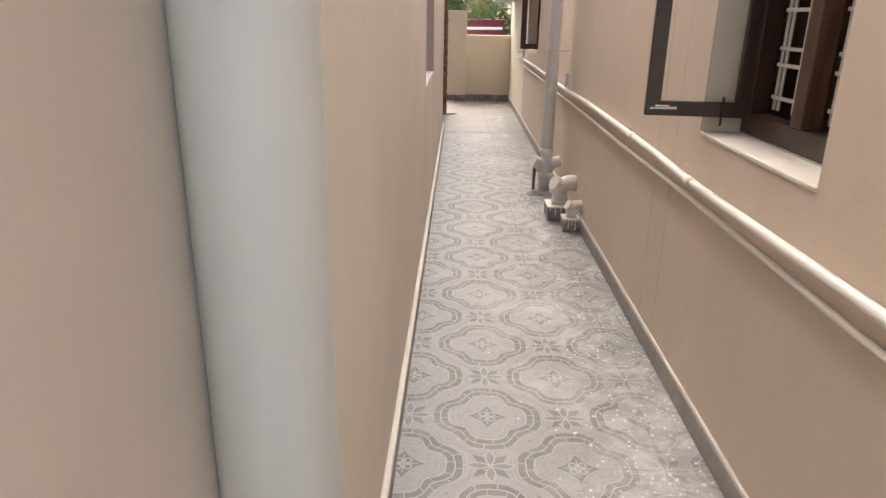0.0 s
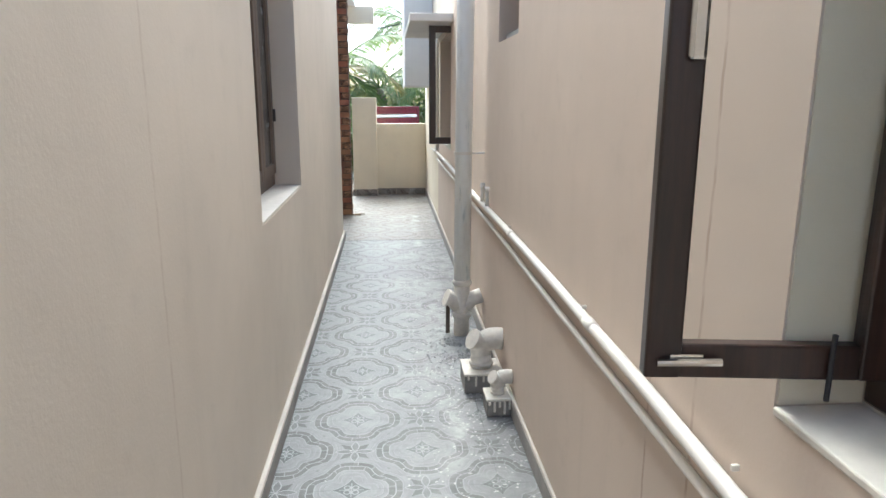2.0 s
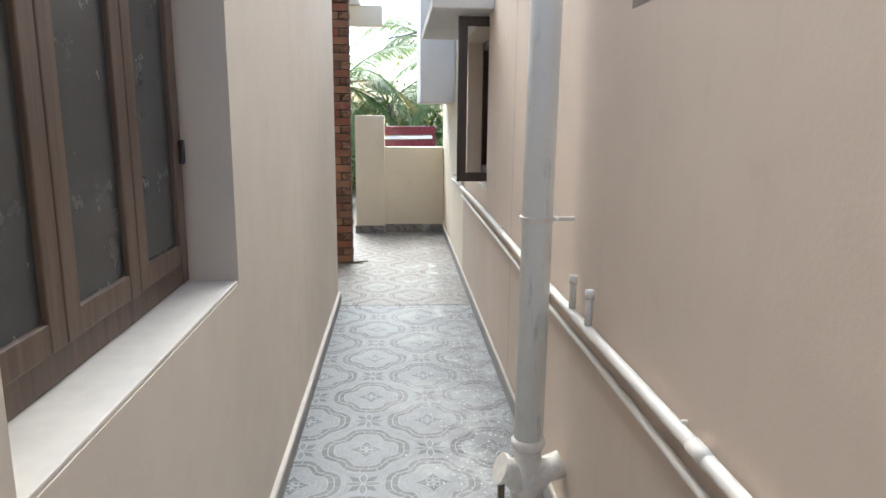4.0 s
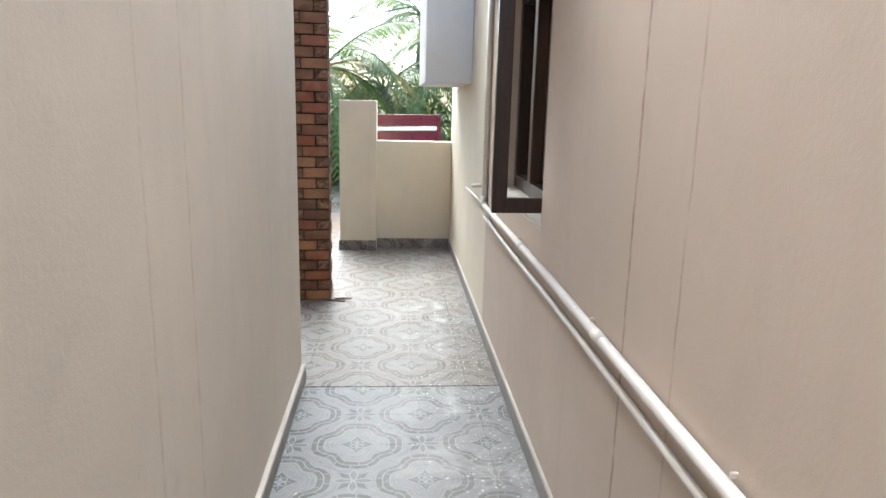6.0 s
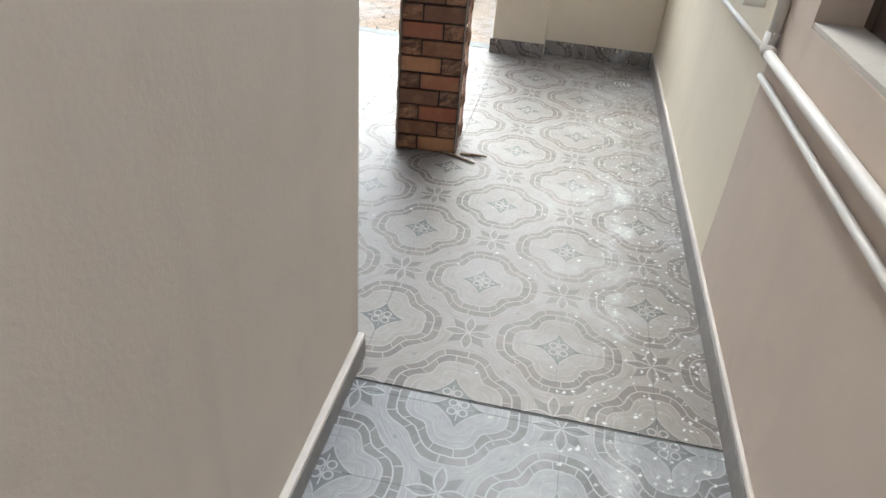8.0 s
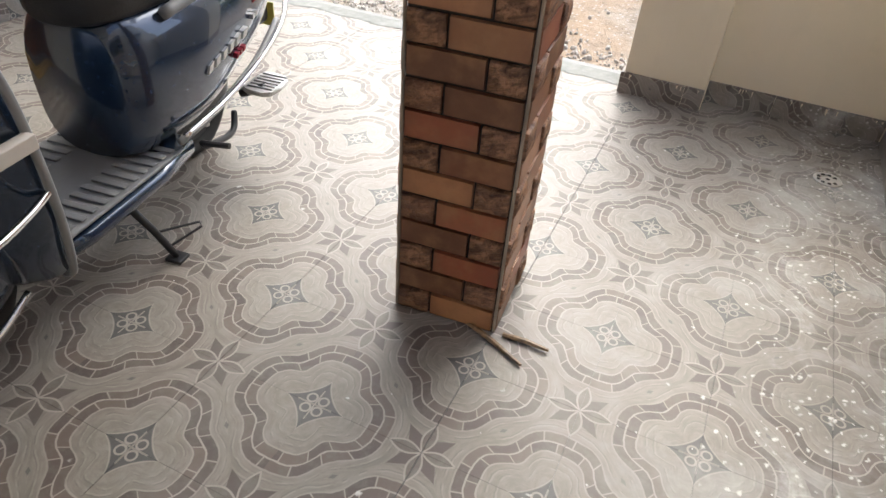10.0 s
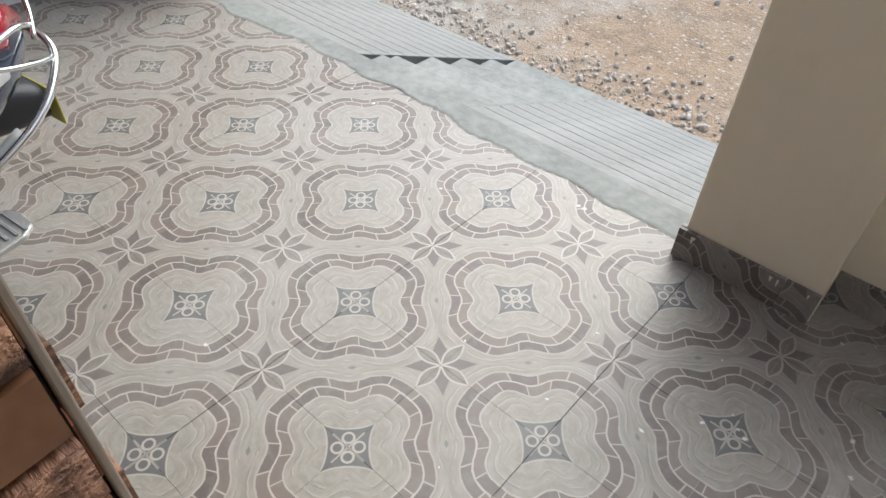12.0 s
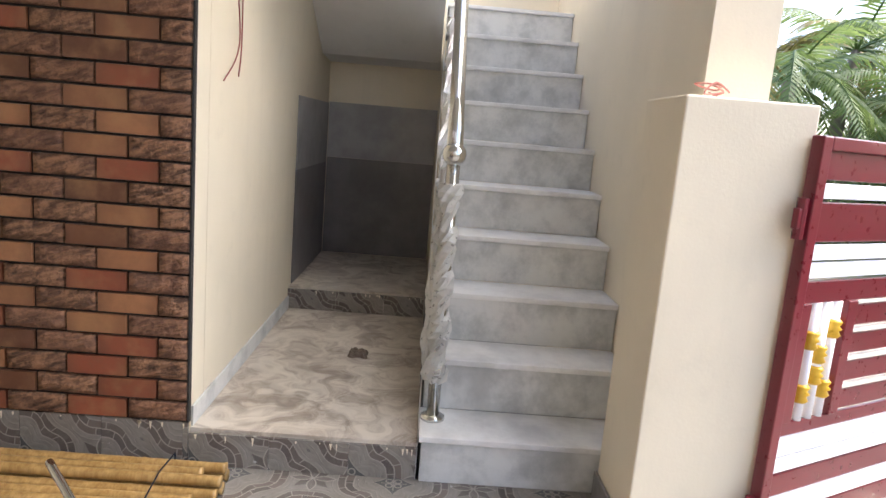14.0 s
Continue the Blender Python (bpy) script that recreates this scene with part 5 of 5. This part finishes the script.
def scooter(x, y, turn, lean):
    s = new("scooter")
    s.matrix_world = pose(x, y, 0, 0, lean, turn)
    tagged(s, "dark metallic blue scooter with black seat parked on its side stand", "scooter")
    # y runs from the nose (-) to the tail (+)
    for name, cy, r in (("front_wheel", -0.62, 0.215), ("rear_wheel", 0.52, 0.21)):
        bm = bmesh.new()
        prof = [(0.0, r - 0.07), (0.03, r - 0.06), (0.047, r - 0.03), (0.04, r - 0.008), (0.02, r), (-0.02, r), (-0.04, r - 0.008), (-0.047, r - 0.03), (-0.03, r - 0.06)]
        n = 28
        rr = [[bm.verts.new((px, cy + q * math.cos(2 * math.pi * k / n), r + q * math.sin(2 * math.pi * k / n))) for px, q in prof] for k in range(n)]
        for k in range(n):
            for i in range(len(prof)):
                bm.faces.new((rr[k][i], rr[(k + 1) % n][i], rr[(k + 1) % n][(i + 1) % len(prof)], rr[k][(i + 1) % len(prof)]))
        w = part(name, bm, m_rubber, s, "black tyre", at=(-0.1 if cy > 0 else 0.0, 0, 0), smooth=True)
        part("rim", tube([(-0.032, cy, r), (0.032, cy, r)], [r - 0.063, r - 0.063], 24), m_black, w, "dark wheel rim")
        for k in range(5):
            a = 2 * math.pi * k / 5
            part("spoke", tube([(0.036, cy + 0.03 * math.cos(a), r + 0.03 * math.sin(a)), (0.036, cy + (r - 0.075) * math.cos(a + 0.15), r + (r - 0.075) * math.sin(a + 0.15))], [0.016, 0.011], 6), m_alu, w, "cast wheel spoke")
    part("rear_body", skin([(-0.02, 0.15, 0.3, 0.69), (0.03, 0.185, 0.285, 0.73), (0.12, 0.2, 0.28, 0.735), (0.3, 0.207, 0.29, 0.74), (0.5, 0.195, 0.36, 0.74), (0.7, 0.165, 0.44, 0.735), (0.82, 0.12, 0.51, 0.71), (0.89, 0.06, 0.57, 0.67), (0.905, 0.02, 0.6, 0.64)], 3.0), m_blue, s, smooth=True)
    part("seat", skin([(-0.04, 0.07, 0.69, 0.77), (0.03, 0.15, 0.68, 0.81), (0.25, 0.178, 0.68, 0.835), (0.42, 0.176, 0.69, 0.845), (0.55, 0.145, 0.70, 0.85), (0.615, 0.08, 0.72, 0.83)], 3.4), m_seat, s, "black stitched vinyl seat", smooth=True)
    for z, h in ((0.828, 0.0), (0.82, 0.008)):
        part("stitching", tube(arc([(0.138, 0.08, z - 0.01), (0.158 + h, 0.25, z - 0.002), (0.15 + h, 0.42, z + 0.008), (0.1, 0.55, z + 0.014), (0.0, 0.585 + h, z + 0.014)], 6), 0.0025, 5), m_greyp, s, "grey seam")
    gr = arc([(0.18, 0.16, 0.685), (0.19, 0.38, 0.715), (0.175, 0.56, 0.755), (0.145, 0.665, 0.81), (0.08, 0.71, 0.875), (-0.08, 0.71, 0.875), (-0.145, 0.665, 0.81), (-0.175, 0.56, 0.755), (-0.19, 0.38, 0.715), (-0.18, 0.16, 0.685)], 6)
    bm = bmesh.new()
    add_tube(bm, gr, [0.024 if 8 < i < len(gr) - 9 else 0.018 for i in range(len(gr))], 10)
    part("grab_rail", bm, m_greyp, s, "grey plastic grab rail", smooth=True)
    # tail lamp, wrapped round the tail
    for sg in (1, -1):
        part("tail_lamp_side", loft([ring(0.6, 0.004, 0.585, 0.595, 10, 2.2, sg * 0.182), ring(0.66, 0.01, 0.59, 0.625, 10, 2.2, sg * 0.17), ring(0.74, 0.016, 0.6, 0.675, 10, 2.2, sg * 0.142), ring(0.83, 0.018, 0.605, 0.69, 10, 2.2, sg * 0.098), ring(0.885, 0.014, 0.61, 0.685, 10, 2.2, sg * 0.05)]), m_red, s, "red tail lamp lens", smooth=True)
        part("indicator", loft([ring(0.68, 0.004, 0.57, 0.58, 10, 2.2, sg * 0.168), ring(0.74, 0.012, 0.56, 0.6, 10, 2.2, sg * 0.148), ring(0.8, 0.014, 0.56, 0.61, 10, 2.2, sg * 0.117), ring(0.86, 0.01, 0.575, 0.61, 10, 2.2, sg * 0.075)]), m_clear, s, "clear indicator lens", smooth=True)
    part("tail_lamp", loft([ring(0.82, 0.075, 0.655, 0.705, 14), ring(0.87, 0.06, 0.63, 0.69, 14), ring(0.911, 0.03, 0.61, 0.655, 14)]), m_red, s, "red tail lamp lens", smooth=True)
    # chrome guards round the tail
    part("rear_guard", tube(arc([(0.205, 0.12, 0.335), (0.21, 0.35, 0.36), (0.21, 0.6, 0.42), (0.18, 0.8, 0.49), (0.1, 0.92, 0.56), (0.0, 0.94, 0.59), (-0.1, 0.92, 0.56), (-0.18, 0.8, 0.49), (-0.21, 0.6, 0.42), (-0.21, 0.3, 0.35)], 6), 0.0095, 10), m_chrome, s, "chrome tail guard", smooth=True)
    for sg in (1, -1):
        part("lamp_guard", tube(arc([(sg * 0.1, 0.9, 0.645), (sg * 0.155, 0.84, 0.675), (sg * 0.185, 0.755, 0.66), (sg * 0.182, 0.755, 0.625), (sg * 0.15, 0.85, 0.59), (sg * 0.11, 0.91, 0.57)], 6), 0.006, 8), m_chrome, s, "chrome lamp guard", smooth=True)
    part("lamp_hoop", tube(arc([(0.13, 0.88, 0.63), (0.06, 0.92, 0.69), (-0.06, 0.92, 0.725), (-0.18, 0.86, 0.755), (-0.3, 0.77, 0.785)], 6), 0.006, 8), m_chrome, s, "chrome guard rod", smooth=True)
    part("lower_trim", tube(arc([(0.2, 0.1, 0.325), (0.202, 0.3, 0.345), (0.2, 0.55, 0.405), (0.17, 0.76, 0.475)], 6), 0.012, 8), m_greyp, s, "grey lower trim", smooth=True)
    part("number_plate", box(-0.08, 0.895, 0.39, 0.08, 0.9, 0.48, 0.003), m_plate, s, "yellow number plate edge")
    part("rear_mudguard", skin([(0.66, 0.06, 0.42, 0.5), (0.8, 0.065, 0.4, 0.52), (0.885, 0.06, 0.4, 0.49)], 3), m_black, s, "black plastic mudguard", smooth=True)
    part("engine", skin([(0.25, 0.06, 0.16, 0.34), (0.4, 0.09, 0.14, 0.36), (0.6, 0.1, 0.13, 0.34), (0.7, 0.06, 0.16, 0.3)], 3.2), m_black, s, "dark engine casing", at=(-0.09, 0, 0), smooth=True)
    # silver letters as plain slanted bars, a small mark and a red one
    def badge(ya, za, n, pitch, hh, mm, skew, x):
        bm = bmesh.new()
        for k in range(n):
            y, z = ya + pitch * k, za + 0.2 * pitch * k
            v = [bm.verts.new((x + dx, y + u * pitch * 0.62 + skew * w * hh, z + w * hh + 0.2 * u * pitch)) for dx in (-0.014, 0.003) for u, w in ((0, 0), (1, 0), (1, 1), (0, 1))]
            for f in ((0, 1, 2, 3), (4, 5, 6, 7), (0, 1, 5, 4), (1, 2, 6, 5), (2, 3, 7, 6), (3, 0, 4, 7)):
                bm.faces.new([v[i] for i in f])
        return part("badge", bm, mm, s, "small metallic badge")

    badge(0.27, 0.47, 6, 0.04, 0.024, m_alu, 0.5, 0.21)
    badge(0.56, 0.545, 2, 0.018, 0.014, m_alu, 0.3, 0.198)
    badge(0.43, 0.462, 3, 0.02, 0.014, m_red, 0.4, 0.208)
    # foot peg and kick lever on the near side
    outline = [(0.0, 0.0), (0.03, -0.02), (0.09, -0.022), (0.118, -0.005), (0.128, 0.05), (0.122, 0.11), (0.1, 0.14), (0.05, 0.15), (0.01, 0.14), (0.0, 0.1)]
    bm = bmesh.new()
    lo, hi = [bm.verts.new((0.14 + u, 0.535 + v, 0.292)) for u, v in outline], [bm.verts.new((0.14 + u, 0.535 + v, 0.309)) for u, v in outline]
    for i in range(len(outline)):
        bm.faces.new((lo[i], lo[(i + 1) % len(outline)], hi[(i + 1) % len(outline)], hi[i]))
    bm.faces.new(lo), bm.faces.new(hi)
    bmesh.ops.bevel(bm, geom=bm.edges[:], offset=0.004, segments=2, affect="EDGES")
    peg = part("foot_peg", bm, m_alu, s, "ribbed aluminium foot peg")
    for k in range(6):
        part("rib", box(0.157, 0.545 + 0.0215 * k, 0.3085, 0.252, 0.552 + 0.0215 * k, 0.313, 0.001), m_greyp, peg)
    part("peg_arm", tube([(0.12, 0.56, 0.27), (0.21, 0.57, 0.3)], 0.018, 8), m_black, s)
    kick = part("kick_lever", tube(arc([(0.12, 0.5, 0.22), (0.17, 0.4, 0.2), (0.19, 0.24, 0.24), (0.2, 0.2, 0.27)], 5), 0.011, 8), m_black, s, "black kick lever", smooth=True)
    part("pedal", tube([(0.2, 0.2, 0.27), (0.29, 0.21, 0.275)], 0.01, 8), m_black, kick, "ribbed rubber pedal")
    # footboard
    part("footboard", loft([ring(-0.42, 0.2, 0.235, 0.285, 20, 5), ring(-0.3, 0.215, 0.23, 0.285, 20, 5), ring(0.0, 0.215, 0.235, 0.29, 20, 5), ring(0.16, 0.2, 0.25, 0.31, 20, 5)]), m_blue, s, smooth=True)
    mat = part("foot_mat", box(-0.2, -0.4, 0.287, 0.2, 0.12, 0.297, 0.004), m_greyp, s, "grey ribbed floor mat")
    for k in range(12):
        for sg in (-1, 1):
            part("rib", box(sg * 0.075, -0.385 + 0.041 * k, 0.298, sg * 0.185, -0.362 + 0.041 * k, 0.304, 0.004), m_greyp, mat)
    # leg shield and nose
    sh = []
    for z, yy, hw, d in ((0.15, -0.36, 0.13, 0.05), (0.22, -0.4, 0.2, 0.07), (0.4, -0.42, 0.24, 0.085), (0.6, -0.43, 0.245, 0.1), (0.78, -0.45, 0.23, 0.12), (0.9, -0.49, 0.17, 0.13), (0.97, -0.52, 0.1, 0.1)):
        sh.append([(hw * math.copysign(abs(math.cos(a)) ** 0.8, math.cos(a)), yy + d * math.sin(a) - 0.06 * (1 - abs(math.cos(a))), z) for a in [2 * math.pi * k / 22 for k in range(22)]])
    part("leg_shield", loft(sh), m_blue, s, smooth=True)
    part("shield_trim", tube(arc([(0.13, -0.35, 0.15), (0.205, -0.385, 0.22), (0.247, -0.405, 0.4), (0.252, -0.415, 0.6), (0.237, -0.43, 0.78), (0.178, -0.46, 0.9)], 5), 0.011, 8), m_greyp, s, "grey shield edge trim", smooth=True)
    part("shield_trim", tube(arc([(-0.13, -0.35, 0.15), (-0.205, -0.385, 0.22), (-0.247, -0.405, 0.4), (-0.252, -0.415, 0.6), (-0.237, -0.43, 0.78), (-0.178, -0.46, 0.9)], 5), 0.011, 8), m_greyp, s, "grey shield edge trim", smooth=True)
    for sg in (1, -1):
        part("leg_guard", tube(arc([(sg * 0.235, -0.43, 0.8), (sg * 0.262, -0.48, 0.74), (sg * 0.295, -0.6, 0.5), (sg * 0.295, -0.6, 0.475), (sg * 0.265, -0.48, 0.47), (sg * 0.25, -0.41, 0.48)], 5), 0.009, 8), m_chrome, s, "chrome leg guard", smooth=True)
        part("guard_strap", box(sg * 0.25, -0.54, 0.6, sg * 0.28, -0.42, 0.635, 0.003), m_skirttop, s, "pale strap on the leg guard")
    part("front_fender", skin([(-0.88, 0.04, 0.17, 0.34), (-0.84, 0.1, 0.12, 0.44), (-0.72, 0.128, 0.1, 0.52), (-0.58, 0.13, 0.11, 0.54), (-0.46, 0.11, 0.15, 0.5), (-0.4, 0.06, 0.22, 0.44)], 3.0), m_blue, s, smooth=True)
    part("fender_trim", tube(arc([(0.03, -0.885, 0.19), (0.105, -0.84, 0.14), (0.132, -0.71, 0.12), (0.134, -0.58, 0.135), (0.118, -0.46, 0.17)], 5), 0.009, 8), m_chrome, s, "chrome fender trim", smooth=True)
    part("fork", tube([(0, -0.62, 0.22), (0, -0.55, 0.6)], 0.03, 10), m_black, s)
    part("headset", skin([(-0.7, 0.05, 0.95, 1.04), (-0.64, 0.12, 0.92, 1.08), (-0.54, 0.14, 0.93, 1.08), (-0.46, 0.1, 0.95, 1.05)], 2.5), m_blue, s, smooth=True)
    part("headlamp", skin([(-0.725, 0.03, 0.97, 1.02), (-0.69, 0.085, 0.94, 1.05), (-0.64, 0.1, 0.93, 1.06)], 2.3), m_clear, s, "clear headlamp", smooth=True)
    bar = part("handlebar", tube(arc([(-0.34, -0.44, 1.0), (-0.18, -0.5, 1.01), (0.18, -0.5, 1.01), (0.34, -0.44, 1.0)], 5), 0.012, 8), m_black, s, smooth=True)
    for sg in (1, -1):
        part("grip", tube([(sg * 0.23, -0.48, 1.005), (sg * 0.35, -0.435, 1.0)], 0.018, 10), m_rubber, bar, "black rubber grip", smooth=True)
        part("brake_lever", tube([(sg * 0.2, -0.53, 0.995), (sg * 0.34, -0.5, 0.985)], 0.006, 6), m_alu, bar)
    st = part("side_stand", tube([(0.13, -0.12, 0.25), (0.19, -0.08, 0.12), (0.225, -0.05, 0.012)], 0.012, 8), m_black, s, "black side stand", smooth=True)
    part("stand_foot", box(0.2, -0.075, 0.0, 0.255, -0.025, 0.012, 0.003), m_black, st)
    part("stand_loop", tube([(0.195, -0.075, 0.11), (0.26, 0.04, 0.09), (0.262, 0.045, 0.07), (0.215, -0.06, 0.05)], 0.004, 6), m_black, st)
    return s


scooter(-1.215, 10.59, 7.5, 0.0)
